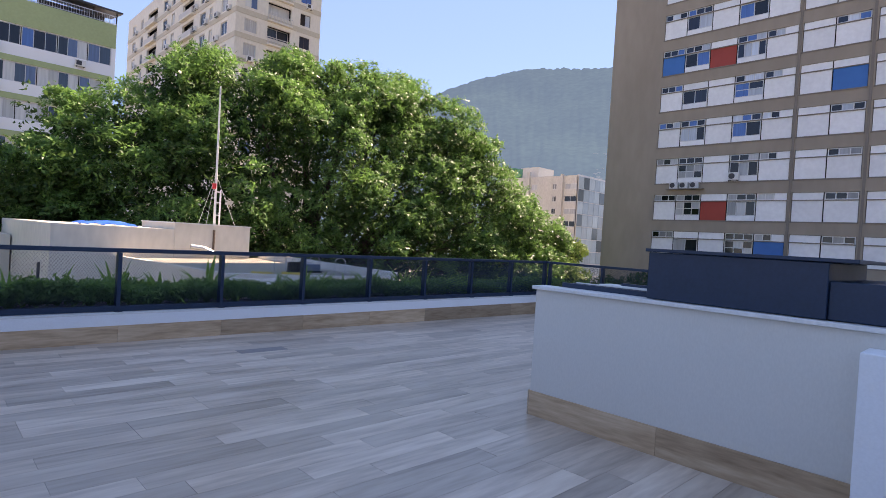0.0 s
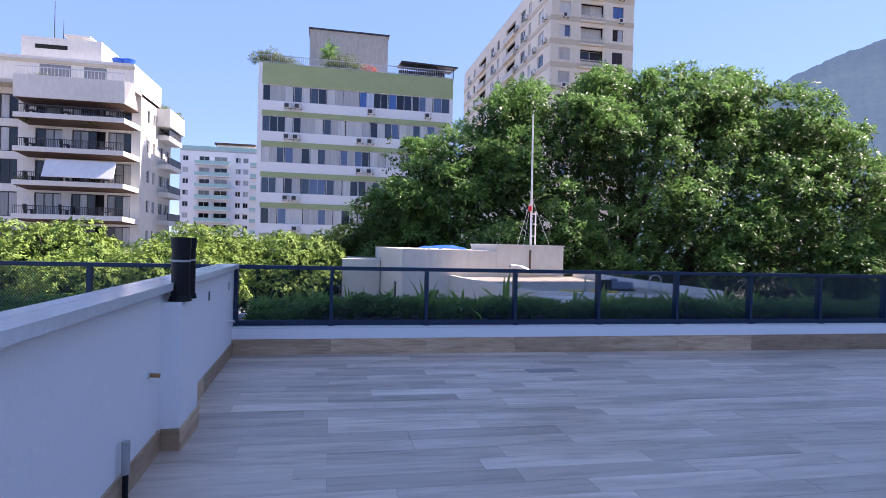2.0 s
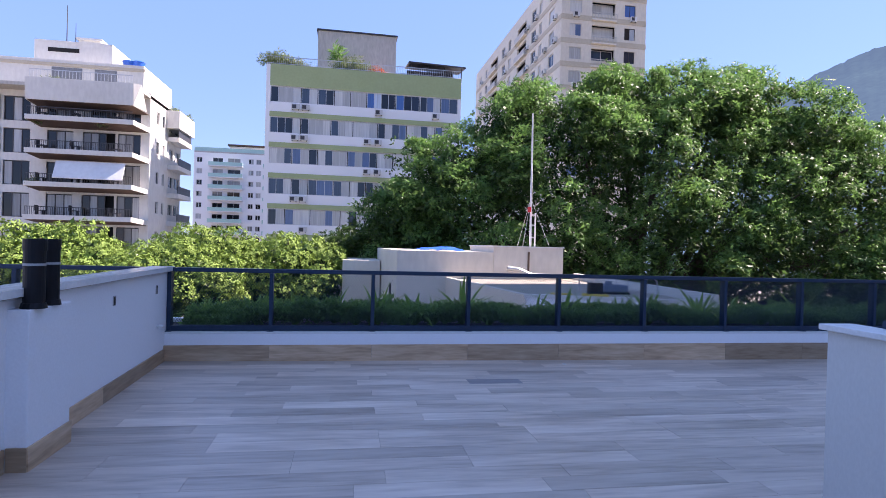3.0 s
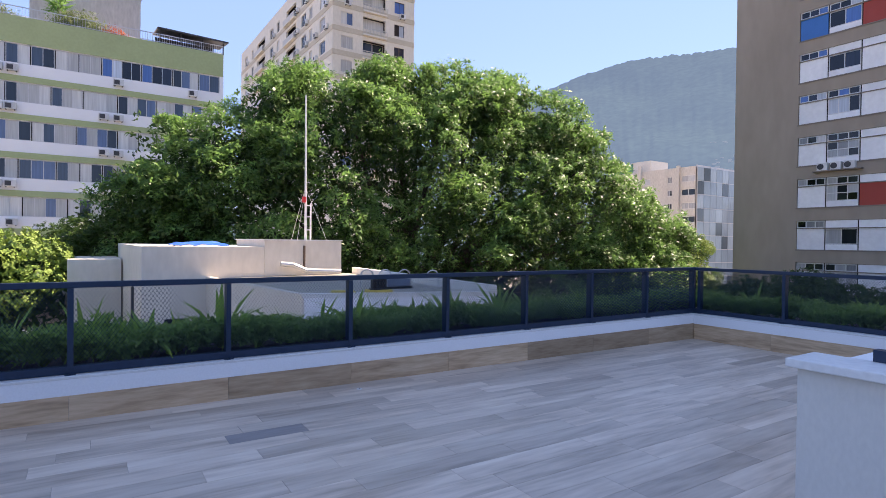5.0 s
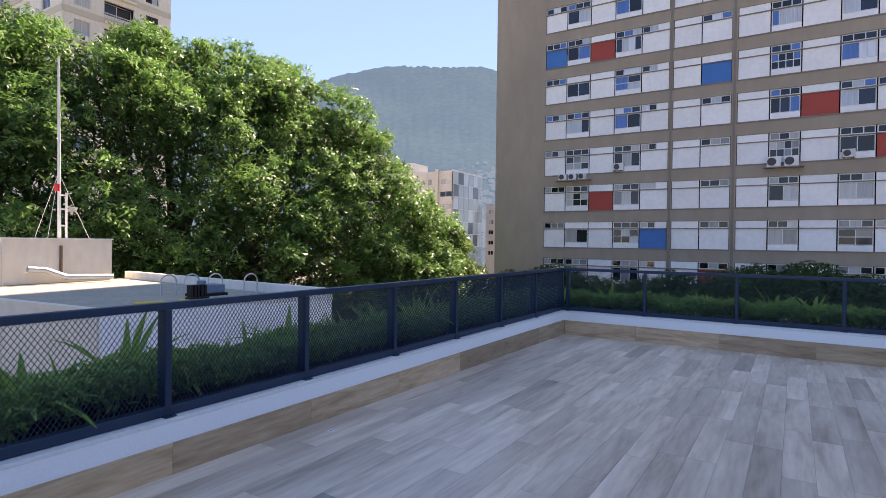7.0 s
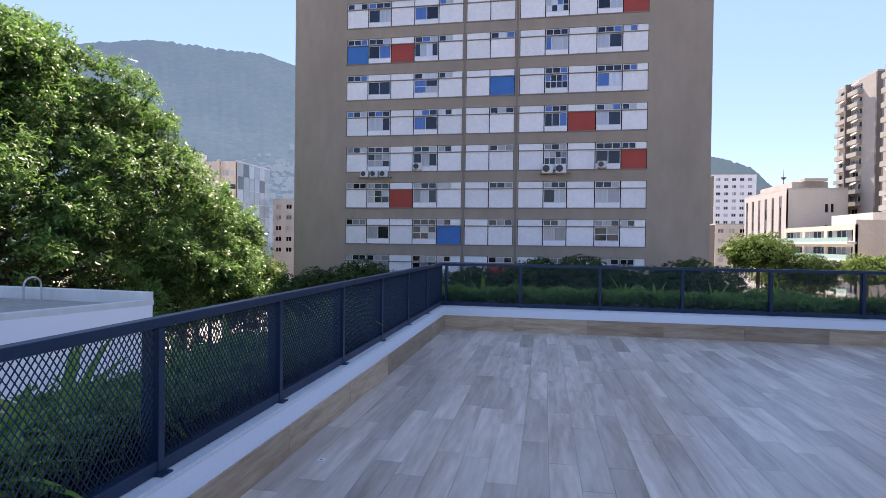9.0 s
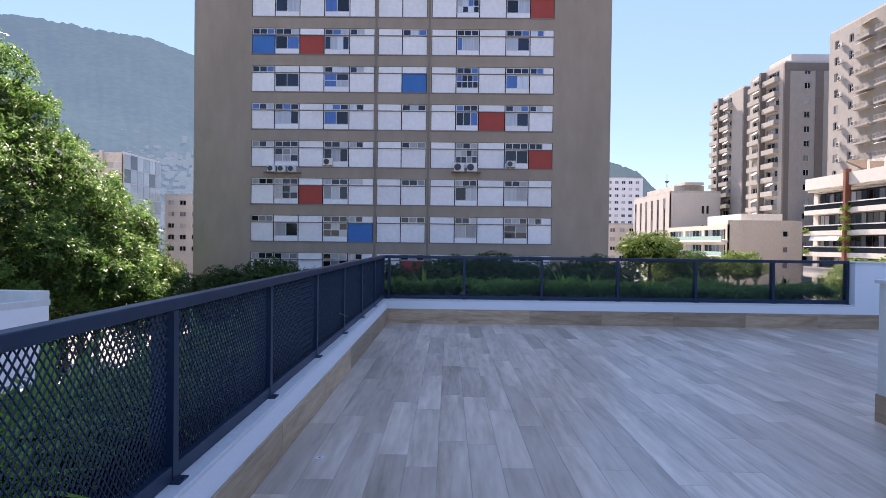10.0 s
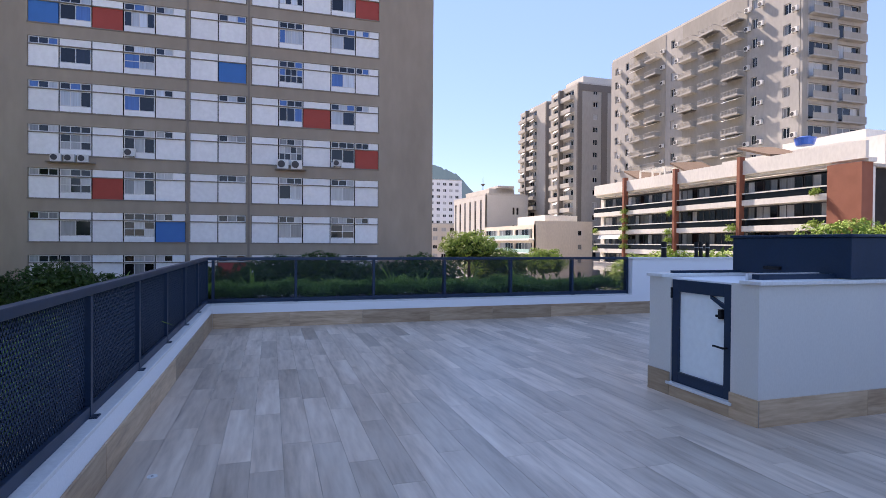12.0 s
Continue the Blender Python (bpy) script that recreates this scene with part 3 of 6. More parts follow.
# ---- vent pipes and fittings of the walls ----
def vent_pipe(x, y, z, r, h, label, cap=True):
    t = thing("vent_pipe", (x, y, z), label, "pipe", "black vent pipes")
    part("pipe", Mesh().tube((x, y, z), (x, y, z + h), r, sides=20), M_BLACK, t)
    part("collar", Mesh().tube((x, y, z), (x, y, z + 0.035), r * 1.25, r * 1.1, sides=20), M_BLACK, t)
    if cap:
        part("socket", Mesh().tube((x, y, z + h - 0.07), (x, y, z + h + 0.004), r * 1.08, sides=20), M_BLACK, t)
    part("clip", Mesh().tube((x, y, z + h * 0.62), (x, y, z + h * 0.62 + 0.015), r * 1.03, sides=20), M_GREYPIPE, t, "grey strap")
    return t


vent_pipe(0.222, 4.99, 1.01, 0.06, 0.435, "wide black plastic vent pipe on the white pier")
vent_pipe(0.222, 5.19, 1.01, 0.05, 0.435, "black plastic vent pipe on the white pier")
vent_pipe(11.2, -0.87, 1.12, 0.055, 0.33, "black plastic vent pipe on the end wall")
for yy in (-1.72, -1.84, -2.02):
    vent_pipe(11.2, yy, 1.12, 0.04, 0.33, "thin black plastic vent pipe on the end wall")


def wall_tap(x, y, z, label, material):
    t = thing("pipe_stub", (x, y, z), label, "pipe", "pipe stubs")
    part("flange", Mesh().tube((x, y, z), (x + 0.012, y, z), 0.024, sides=14), M_COPING, t)
    part("spout", Mesh().tube((x + 0.01, y, z), (x + 0.07, y, z - 0.004), 0.013, sides=12), material, t)


wall_tap(face_w(4.62), 4.62, 0.585, "short brass pipe stub in the white wall", M_BRASS)
wall_tap(face_w(7.85), 7.85, 0.47, "short white pipe stub in the white wall", M_COPING)
for yy, zz, w, h in ((6.57, 0.89, 0.05, 0.08), (7.8, 0.89, 0.05, 0.09)):
    xf = face_w(yy)
    t = thing("socket_box", (xf, yy, zz), "empty electric box in the white wall", "socket", "empty electric boxes")
    # No hollow is cut: a black block paints the box's dark inside.
    part("recess", Mesh().box(xf - 0.01, xf + 0.004, yy - w / 2, yy + w / 2, zz - h / 2, zz + h / 2), M_BLACK, t)
    part("rim", Mesh().box(xf - 0.005, xf + 0.008, yy - w / 2 - 0.008, yy - w / 2, zz - h / 2, zz + h / 2).box(xf - 0.005, xf + 0.008, yy - w / 2, yy + w / 2, zz + h / 2, zz + h / 2 + 0.008), M_GREYPIPE, t)
t = thing("drain_pipe", (0.19, 4.10, 0), "short grey drain pipe standing before the party wall", "pipe")
part("pipe", Mesh().tube((0.19, 4.10, 0.0), (0.19, 4.10, 0.2), 0.015, sides=12), M_BLACK, t)
part("sleeve", Mesh().tube((0.19, 4.10, 0.18), (0.19, 4.10, 0.355), 0.021, sides=14), M_GREYPIPE, t)

t = thing("floor_drain", (4.96, 7.86, -0.012), "small round pale drain cover in the floor", "drain")
part("cover", Mesh().tube((4.96, 7.86, -0.015), (4.96, 7.86, -0.009), 0.03, sides=16), M_COPING, t)
part("slot", Mesh().tube((4.96, 7.86, -0.009), (4.96, 7.86, -0.008), 0.008, sides=8), M_METAL_DK, t)


# ---- buildings round about ----
def air_conditioner(F, u, z, w=0.8, h=0.55, out=0.0, split=True):
    x, y, _ = F.p(u, out, z)
    a = math.degrees(math.atan2(F.uy, F.ux))
    t = thing("air_conditioner", (x, y, z), "pale air conditioner unit on the facade" if split else "window air conditioner in a facade", "air conditioner", "air conditioners")
    m = F.m(u, out, z)
    piece("casing", ("ac", w, h), lambda g: g.box(0, w, -0.35, 0.0, 0, h), M_AC, t, m)
    if split:
        piece("fan_grille", ("acfan", w, h), lambda g: g.tube((w * 0.36, -0.352, h / 2), (w * 0.36, -0.375, h / 2), h * 0.4, sides=14), M_METAL_DK, t, m)
    else:
        piece("louvre", ("aclouvre", w, h), lambda g: g.box(w * 0.08, w * 0.6, -0.37, -0.352, h * 0.15, h * 0.85), M_METAL_DK, t, m)
    for at in (0.1, 0.8):
        piece("bracket", ("acbr", w, at), lambda g: g.box(w * at, w * (at + 0.1), -0.34, 0.0, -0.06, 0.0), M_METAL_DK, t, m)


def house(name, base, label, walls, wall_mat, core, roof=None, roof_mat=None):
    """A building: wall mesh, core coloured near-black for its unlit rooms, and roof slab; returns its root."""
    b = thing(name, base, label, "building")
    part("wall", walls, wall_mat, b)
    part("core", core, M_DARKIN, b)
    if roof:
        part("roof", roof, roof_mat or M_CONC, b)
    return b


# slab block with white, red and blue panels
F = Face(53.0, 31.05, 0, -1)
W = 38.85
PITCH, BASE = 3.49, 1.29
EDGES = [5.4, 7.54, 9.85, 12.14, 14.52, 16.88, 17.2, 19.44, 21.76, 22.18, 24.48, 26.6, 29.07, 31.32, 33.54]
SECT = [(5.4, 16.88), (17.2, 21.76), (22.18, 33.54)]
MODS = [(a, b) for a, b in zip(EDGES, EDGES[1:]) if b - a > 1]
WINDOWS, TOPS = (1, 3, 8, 10), (0, 1, 3, 4, 6, 8, 10, 11)
COLOURS = {(0, 4): M_BLUE, (1, 2): M_RED, (2, 11): M_RED, (3, 9): M_RED, (4, 6): M_BLUE, (5, 0): M_BLUE, (5, 2): M_RED, (6, 11): M_RED, (-1, 6): M_RED}
walls = Mesh()
facade(walls, F, W, GROUND, 72, [(BASE + PITCH * k, BASE + PITCH * k + 2.4, SECT) for k in range(-3, 20)], 0.25)
walls.box(53.25, 68, 31.05 - 0.3, 31.05, GROUND, 72).box(53.25, 68, -7.8, -7.5, GROUND, 72).box(67.7, 68, -7.5, 30.75, GROUND, 72)
block = house("apartment_block", (53, 11, GROUND), "tall taupe apartment block with white, red and blue panels", walls, M_TAUPE,
              Mesh().box(53.9, 67.7, -7.5, 30.75, GROUND, 71.7), Mesh().box(52.9, 68.1, -7.9, 31.15, 72, 72.4))
g = Mesh()
for u in (17.04, 21.97):
    g.fbox(F, u - 0.09, u + 0.09, -0.02, 0.07, GROUND, 72)
for k in range(-3, 20):
    z = BASE + PITCH * k
    for u0, u1 in SECT:
        g.fbox(F, u0 - 0.05, u1 + 0.05, -0.1, 0.06, z - 0.1, z - 0.001)
        g.fbox(F, u0, u1, -0.13, 0.035, z + 1.72, z + 1.79)
part("mullion", g, M_TAUPE_LINE, block, "darker taupe ledges and mullions")
rng = random.Random(4)
for k in range(-3, 10):
    z = BASE + PITCH * k
    for i, (a, b) in enumerate(MODS):
        w = round(b - a - 0.09, 2)
        m = F.m(a + 0.045, -0.06, z)
        colour = COLOURS.get((k, i), M_PANEL)
        if i in WINDOWS:
            piece("panel", ("sill", w), lambda g: g.box(0, w, 0, 0.06, 0.0, 0.45), M_PANEL, block, m)
            window(block, F, a + 0.045, z + 0.46, w, 1.25, rng.choice((2, 2, 3, 4)), rng.choice((1, 1, 2)), M_ALU, M_GLASSB if k > 2 else M_GLASS, 0.1, 0.06, split=True)
        else:
            piece("panel", ("panel", w), lambda g: g.box(0, w, 0, 0.06, 0.0, 1.715), colour, block, m)
        if i in TOPS and rng.random() > 0.08:
            half = i in (4, 11)
            window(block, F, a + 0.045, z + 1.8, w / (1.7 if half else 1), 0.58, 2 if half else 3, 1, M_ALU, M_GLASSB if k > 2 else M_GLASS, 0.1, 0.07, split=True)
            if half:
                piece("panel", ("tophalf", w), lambda g: g.box(w / 1.7 + 0.01, w, 0, 0.05, 1.8, 2.38), M_PANEL, block, m)
        else:
            piece("panel", ("top", w), lambda g: g.box(0, w, 0, 0.05, 1.8, 2.38), M_PANEL, block, m)
z = BASE + PITCH * 2
for du in (-0.5, 0.45, 1.4):
    air_conditioner(F, MODS[1][0] + du, z - 0.55, 0.75, 0.6, 0.05)
air_conditioner(F, MODS[3][0] + 0.1, z + 0.1, 0.85, 0.65, 0.02)
for du in (-0.1, 1.1):
    air_conditioner(F, MODS[8][0] + du, z - 0.35, 0.95, 0.8, 0.05)
air_conditioner(F, MODS[10][0] + 0.2, z + 0.08, 0.8, 0.6, 0.02)
part("ledge", Mesh().fbox(F, MODS[1][0] - 0.8, MODS[1][0] + 2.6, 0.0, 0.5, z - 0.65, z - 0.57), M_TAUPE_LINE, block)
part("ledge", Mesh().fbox(F, MODS[8][0] - 0.3, MODS[8][0] + 2.4, 0.0, 0.5, z - 0.45, z - 0.36), M_TAUPE_LINE, block)

# pale green apartment building
F = Face(-6.5, 60.0, math.cos(radians(0.6)), math.sin(radians(0.6)), 0.16)
W = 20.4
walls, green = Mesh(), Mesh()
rows = [(17.3 - 3.15 * k - 1.62, 17.3 - 3.15 * k, [(0.45, W - 0.35)]) for k in range(8, -1, -1)]
facade(walls, F, W, GROUND, 19.5, rows)
walls.fbox(F, 0, 0.3, -15, -0.301, GROUND, 19.5).fbox(F, W - 0.3, W, -15, -0.301, GROUND, 19.5)
gb = house("apartment_building", (4, 60, GROUND), "white apartment building with pale green bands and window strips", walls, M_WHITE,
           Mesh().fbox(F, 0.3, W - 0.3, -15, -0.55, GROUND, 19.0), Mesh().fbox(F, 0.05, W - 0.05, -15, -0.302, 19.2, 19.45))
part("band", Mesh().fbox(F, 0.4, W - 0.02, 0.002, 0.05, 17.33, 19.52), M_GREENP, gb, "pale green band under the roof")
for k in range(0, 8):
    z = 17.3 - 3.15 * k
    part("band", Mesh().fbox(F, 0.4, W - 0.3, 0.002, 0.05, z - 3.13, z - 2.62), M_GREENP, gb, "pale green band between storeys")
for k in range(0, 7):
    z = 17.3 - 3.15 * k - 1.62
    u = 0.47
    i = 0
    while u < W - 0.9:
        w = round(min(rng.choice((1.6, 2.2, 2.5, 3.0)), W - 0.37 - u), 2)
        window(gb, F, u, z, w, 1.6, max(1, round(w / 0.85)), 1, M_ALU, rng.choice((M_CURTAIN, M_CURTAIN, M_GLASSB)) if u > 9 and k < 2 else M_CURTAIN, 0.08, 0.05, split=True)
        u += w + 0.08
    for u in ((2.6, 3.6) if k % 2 == 0 else (2.6, 3.5), (10.0, 11.1), (17.2, 18.2)):
        for q in u:
            if rng.random() > 0.2:
                air_conditioner(F, q, z - 0.75, 0.8, 0.55, 0.12, False)
part("penthouse", Mesh().fbox(F, 4.9, 13.5, -11, -3.5, 19.45, 24.7), M_CONC, gb, "weathered grey concrete lift house")
part("penthouse_cap", Mesh().fbox(F, 4.75, 13.65, -11.1, -3.35, 24.7, 24.85), M_METAL_DK, gb)
g = Mesh().fbox(F, 0, W, -0.25, -0.19, 20.35, 20.42).fbox(F, 0, W, -0.25, -0.19, 19.65, 19.7)
for i in range(102):
    g.fbox(F, i * 0.2, i * 0.2 + 0.03, -0.235, -0.205, 19.5, 20.36)
part("roof_railing", g, M_GALV, gb, "pale metal railing round the roof terrace")
g = Mesh().hexa([F.p(14.6, 0.3, 20.75), F.p(W + 0.4, 0.3, 20.6), F.p(W + 0.4, -4, 21.2), F.p(14.6, -4, 21.4), F.p(14.6, 0.3, 20.9), F.p(W + 0.4, 0.3, 20.75), F.p(W + 0.4, -4, 21.35), F.p(14.6, -4, 21.55)])
for u in (14.8, 16.6, 18.5, 20.4):
    g.fbox(F, u, u + 0.1, -0.5, -0.4, 19.45, 20.8)
g.fbox(F, 14.8, W - 0.2, -3.9, -3.8, 19.45, 21.2)
part("pergola", g, M_METAL_DK, gb, "dark sheet roof on posts")

# white building with balconies
F = Face(-40, 57.5, 1, 0)
S = Face(-16.6, 57.81, 0, 1)
FL = [3.0 + 2.93 * k for k in range(-5, 4)]
walls = Mesh()
facade(walls, F, 23.4, GROUND, 15.2, [(z + 0.12, z + 2.35, [(1, 3), (5, 7), (11.0, 13.2), (14.6, 16.8), (17.6, 20.4), (20.6, 22.6)]) for z in FL])
facade(walls, S, 9.5, GROUND, 15.2, [(z + 0.9, z + 2.1, [(1.5, 2.3), (3.3, 4.0), (5.4, 6.8), (7.3, 9.1)]) for z in FL])
wb = house("balcony_building", (-25, 56, GROUND), "white apartment building with long balconies and roof terraces", walls, M_OFFWHITE,
           Mesh().box(-39.7, -16.95, 58.1, 67.2, GROUND, 14.8), Mesh().box(-40, -16.6, 55.6, 67.2, 14.7, 15.0))
for z in FL[3:]:
    for u in (11.0, 14.6, 17.6, 20.6):
        window(wb, F, u, z + 0.12, 2.2 if u < 15 else 2.0, 2.2, 3, 1, M_METAL_DK, M_GLASS, 0.15, 0.07, split=True)
    for u, w, c in ((1.5, 0.8, 2), (3.3, 0.7, 1), (5.4, 1.4, 2), (7.3, 1.8, 3)):
        window(wb, S, u, z + 0.9, w, 1.2, c, 1, M_ALU, M_GLASS, 0.12, 0.06)
    slab = part("balcony", Mesh().hexa([(-26.0, 55.0, z - 0.12), (-17.2, 55.0, z - 0.12), (-16.61, 57.5, z - 0.35), (-26.0, 57.5, z - 0.35), (-26.0, 55.0, z + 0.3), (-17.2, 55.0, z + 0.3), (-16.61, 57.5, z + 0.1), (-26.0, 57.5, z + 0.1)]), M_OFFWHITE, wb)
    part("soffit", Mesh().hexa([(-25.9, 55.1, z - 0.16), (-17.3, 55.1, z - 0.16), (-16.7, 57.4, z - 0.38), (-25.9, 57.4, z - 0.38), (-25.9, 55.1, z - 0.13), (-17.3, 55.1, z - 0.13), (-16.7, 57.4, z - 0.352), (-25.9, 57.4, z - 0.352)]), M_SOFFIT, slab, "brown soffit")
    g = Mesh().box(-25.9, -17.3, 55.05, 55.1, z + 0.98, z + 1.04)
    for i in range(62):
        g.box(-25.9 + 0.14 * i, -25.87 + 0.14 * i, 55.06, 55.09, z + 0.3, z + 0.98)
    part("balcony_rail", g, M_METAL_DK, slab, "dark metal balcony railing")
    far = part("balcony", Mesh().fbox(S, 4.9, 9.7, 0.0, 1.1, z - 0.2, z + 0.28), M_OFFWHITE, wb)
    part("balcony_rail", Mesh().fbox(S, 5.0, 9.6, 1.0, 1.06, z + 0.28, z + 1.05), M_METAL_DK, far, "dark glazed balcony parapet")
    for i in range(7):
        if z > 0:
            piece("fin", ("fin", 1), lambda g: g.box(0, 0.1, -0.25, 0, 0, 2.3), M_OFFWHITE, wb, F.m(9.0 + 0.28 * i, 0, z + 0.12))
part("awning", Mesh().hexa([(-23.6, 54.75, 6.55), (-17.9, 54.75, 6.55), (-17.9, 55.4, 8.1), (-23.6, 55.4, 8.1), (-23.6, 54.72, 6.6), (-17.9, 54.72, 6.6), (-17.9, 55.37, 8.15), (-23.6, 55.37, 8.15)]), M_PANEL, wb, "pale fabric awning let down before a balcony")
part("parapet", Mesh().hexa([(-26.0, 55.0, 13.4), (-17.2, 55.0, 13.4), (-16.61, 56.6, 13.2), (-26, 56.6, 13.2), (-26.0, 54.9, 15.35), (-17.2, 54.9, 15.35), (-16.61, 55.2, 15.35), (-26, 55.2, 15.35)]), M_OFFWHITE, wb, "deep white parapet of the roof terrace")
part("soffit", Mesh().hexa([(-25.9, 55.05, 13.36), (-17.3, 55.05, 13.36), (-16.7, 57.4, 13.1), (-25.9, 57.4, 13.1), (-25.9, 55.05, 13.39), (-17.3, 55.05, 13.39), (-16.7, 57.4, 13.14), (-25.9, 57.4, 13.14)]), M_SOFFIT, wb, "brown soffit")
part("penthouse", Mesh().box(-40, -17.6, 58.5, 67, 15.0, 18.0), M_OFFWHITE, wb)
part("penthouse", Mesh().box(-28.4, -21.4, 61.0, 67, 18.0, 20.6), M_OFFWHITE, wb, "white upper lift house")
# No slot is cut: a near-black block paints its darkness.
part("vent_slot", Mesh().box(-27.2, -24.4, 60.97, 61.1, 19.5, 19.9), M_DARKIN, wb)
part("far_parapet", Mesh().fbox(S, 4.3, 9.9, 0.0, 1.3, 12.9, 14.7), M_OFFWHITE, wb)
for xx, zz in ((-19.6, 18.0), (-18.7, 18.0)):
    t = thing("water_tank", (xx, 60.3, zz), "round blue water tank on a roof", "tank", "water tanks")
    part("tank", Mesh().tube((xx, 60.3, zz), (xx, 60.3, zz + 0.8), 0.45, 0.58, 18), M_TARP, t)
    part("lid", Mesh().tube((xx, 60.3, zz + 0.8), (xx, 60.3, zz + 0.92), 0.62, 0.4, 18), M_TARP, t)
t = thing("antenna", (-26.0, 62, 20.6), "thin metal antenna on the white building", "antenna")
part("mast", Mesh().tube((-26.0, 62, 20.6), (-26.0, 62, 24.5), 0.05, 0.03, 6), M_METAL_DK, t)
part("mast", Mesh().tube((-25.2, 62, 20.6), (-25.2, 62, 22.8), 0.04, 0.02, 6), M_METAL_DK, t)

g = Mesh().box(-26.0, -17.5, 55.6, 55.65, 16.2, 16.26)
for i in range(30):
    g.box(-26.0 + 0.29 * i, -25.97 + 0.29 * i, 55.61, 55.64, 15.35, 16.2)
part("terrace_rail", g, M_GALV, wb, "thin pale rail round the roof terrace")
part("penthouse_band", Mesh().box(-40, -17.5, 58.42, 58.499, 17.4, 17.7), M_BEIGE, wb, "beige band round the penthouse")
part("penthouse_window", Mesh().box(-25.6, -23.0, 58.44, 58.499, 15.2, 17.3).box(-21.9, -20.0, 58.44, 58.499, 15.2, 17.3), M_GLASS, wb, "dark glazed doors of the penthouse")
part("roof_cap", Mesh().box(-25.0, -23.0, 62.2, 64, 20.6, 21.2).box(-25.2, -22.8, 62.0, 64.2, 21.2, 21.4), M_OFFWHITE, wb, "small vaulted roof cap")
for z in FL[5:9]:
    for u0, u1, zz in ((14.4, 15.1, 0.75), (17.2, 17.9, 0.8), (20.5, 21.4, 0.7)):
        part("balcony_furniture", Mesh().fbox(F, u0, u1, 0.9, 1.5, z + zz - 0.06, z + zz).fbox(F, u0 + 0.05, u0 + 0.11, 0.95, 1.45, z + 0.3, z + zz - 0.06).fbox(F, u1 - 0.11, u1 - 0.05, 0.95, 1.45, z + 0.3, z + zz - 0.06).fbox(F, u0, u0 + 0.06, 0.9, 1.5, z + zz, z + zz + 0.45), M_METAL_DK, wb, "dark balcony table and chair")

# far white building with teal balconies
F = Face(-29, 120, 1, 0)
walls = Mesh()
FL = [0.4 + 2.3 * k for k in range(-5, 8)]
facade(walls, F, 19, GROUND, 19.2, [(z + 0.7, z + 1.75, [(0.5, 1.6), (3.6, 5.6), (6.5, 9.0), (10.6, 11.6), (12.1, 13.1), (15.8, 17.8)]) for z in FL])
fw = house("far_white_building", (-20, 120, GROUND), "far white apartment building with teal glass balconies", walls, M_WHITE, Mesh().box(-28.7, -10.3, 120.35, 132, GROUND, 19), Mesh().box(-29, -10, 120, 132, 19.2, 19.5))
for z in FL[5:]:
    for u, w in ((0.5, 1.1), (3.6, 2.0), (6.5, 2.5), (10.6, 1.0), (12.1, 1.0), (15.8, 2.0)):
        window(fw, F, u, z + 0.7, w, 1.05, 2, 1, M_ALU, M_GLASS, 0.15, 0.08)
    for u0, u1 in ((3.0, 9.6), (13.6, 16.6)):
        bal = part("balcony", Mesh().fbox(F, u0, u1, 0, 1.2, z - 0.1, z + 0.06), M_PANEL, fw)
        part("parapet", Mesh().fbox(F, u0, u1, 1.1, 1.2, z + 0.06, z + 0.78), M_TEAL, bal, "teal glass parapet")
part("penthouse", Mesh().box(-22.5, -14.2, 122, 130, 19.5, 21.0), M_WHITE, fw)
part("pavilion_roof", Mesh().box(-22.8, -14.8, 121.3, 130, 21.0, 21.35), M_ROOFTILE, fw, "brown roof of the pavilion")
part("roof_rail", Mesh().fbox(F, 0, 19, -0.3, -0.2, 19.5, 20.3), M_TEAL, fw, "teal glass roof parapet")

# cream tower behind the trees
F = Face(28.2, 68.0, 1, 0, 0.9)
S = Face(28.2, 116, 0, -1, 0.9)
FL = [36.0 - 3.0 * k for k in range(1, 16)]
walls = Mesh()
facade(walls, F, 11.6, GROUND, 40, [(z + 0.9, z + 2.45, [(1.1, 2.7), (4.1, 7.3), (8.6, 10.1)]) for z in reversed(FL)])
facade(walls, S, 47.69, GROUND, 37.2, [(z + 0.8, z + 2.45, [(3, 5), (8, 9.4), (12, 17), (20, 22), (24, 25.4), (29, 33.5), (36, 38), (39.4, 40.6), (43.4, 45.4)]) for z in reversed(FL)])
walls.box(39.5, 39.8, 68.3, 116, GROUND, 40.9).box(28.2, 39.5, 68.3, 70, 38.1, 40.9)
tw = house("cream_tower", (34, 80, GROUND), "tall cream apartment tower with beige bands", walls, M_TOWER, Mesh().box(29.2, 39.5, 69, 115.9, GROUND, 37.9), Mesh().box(28.3, 39.7, 68.4, 116, 37.9, 38.1))
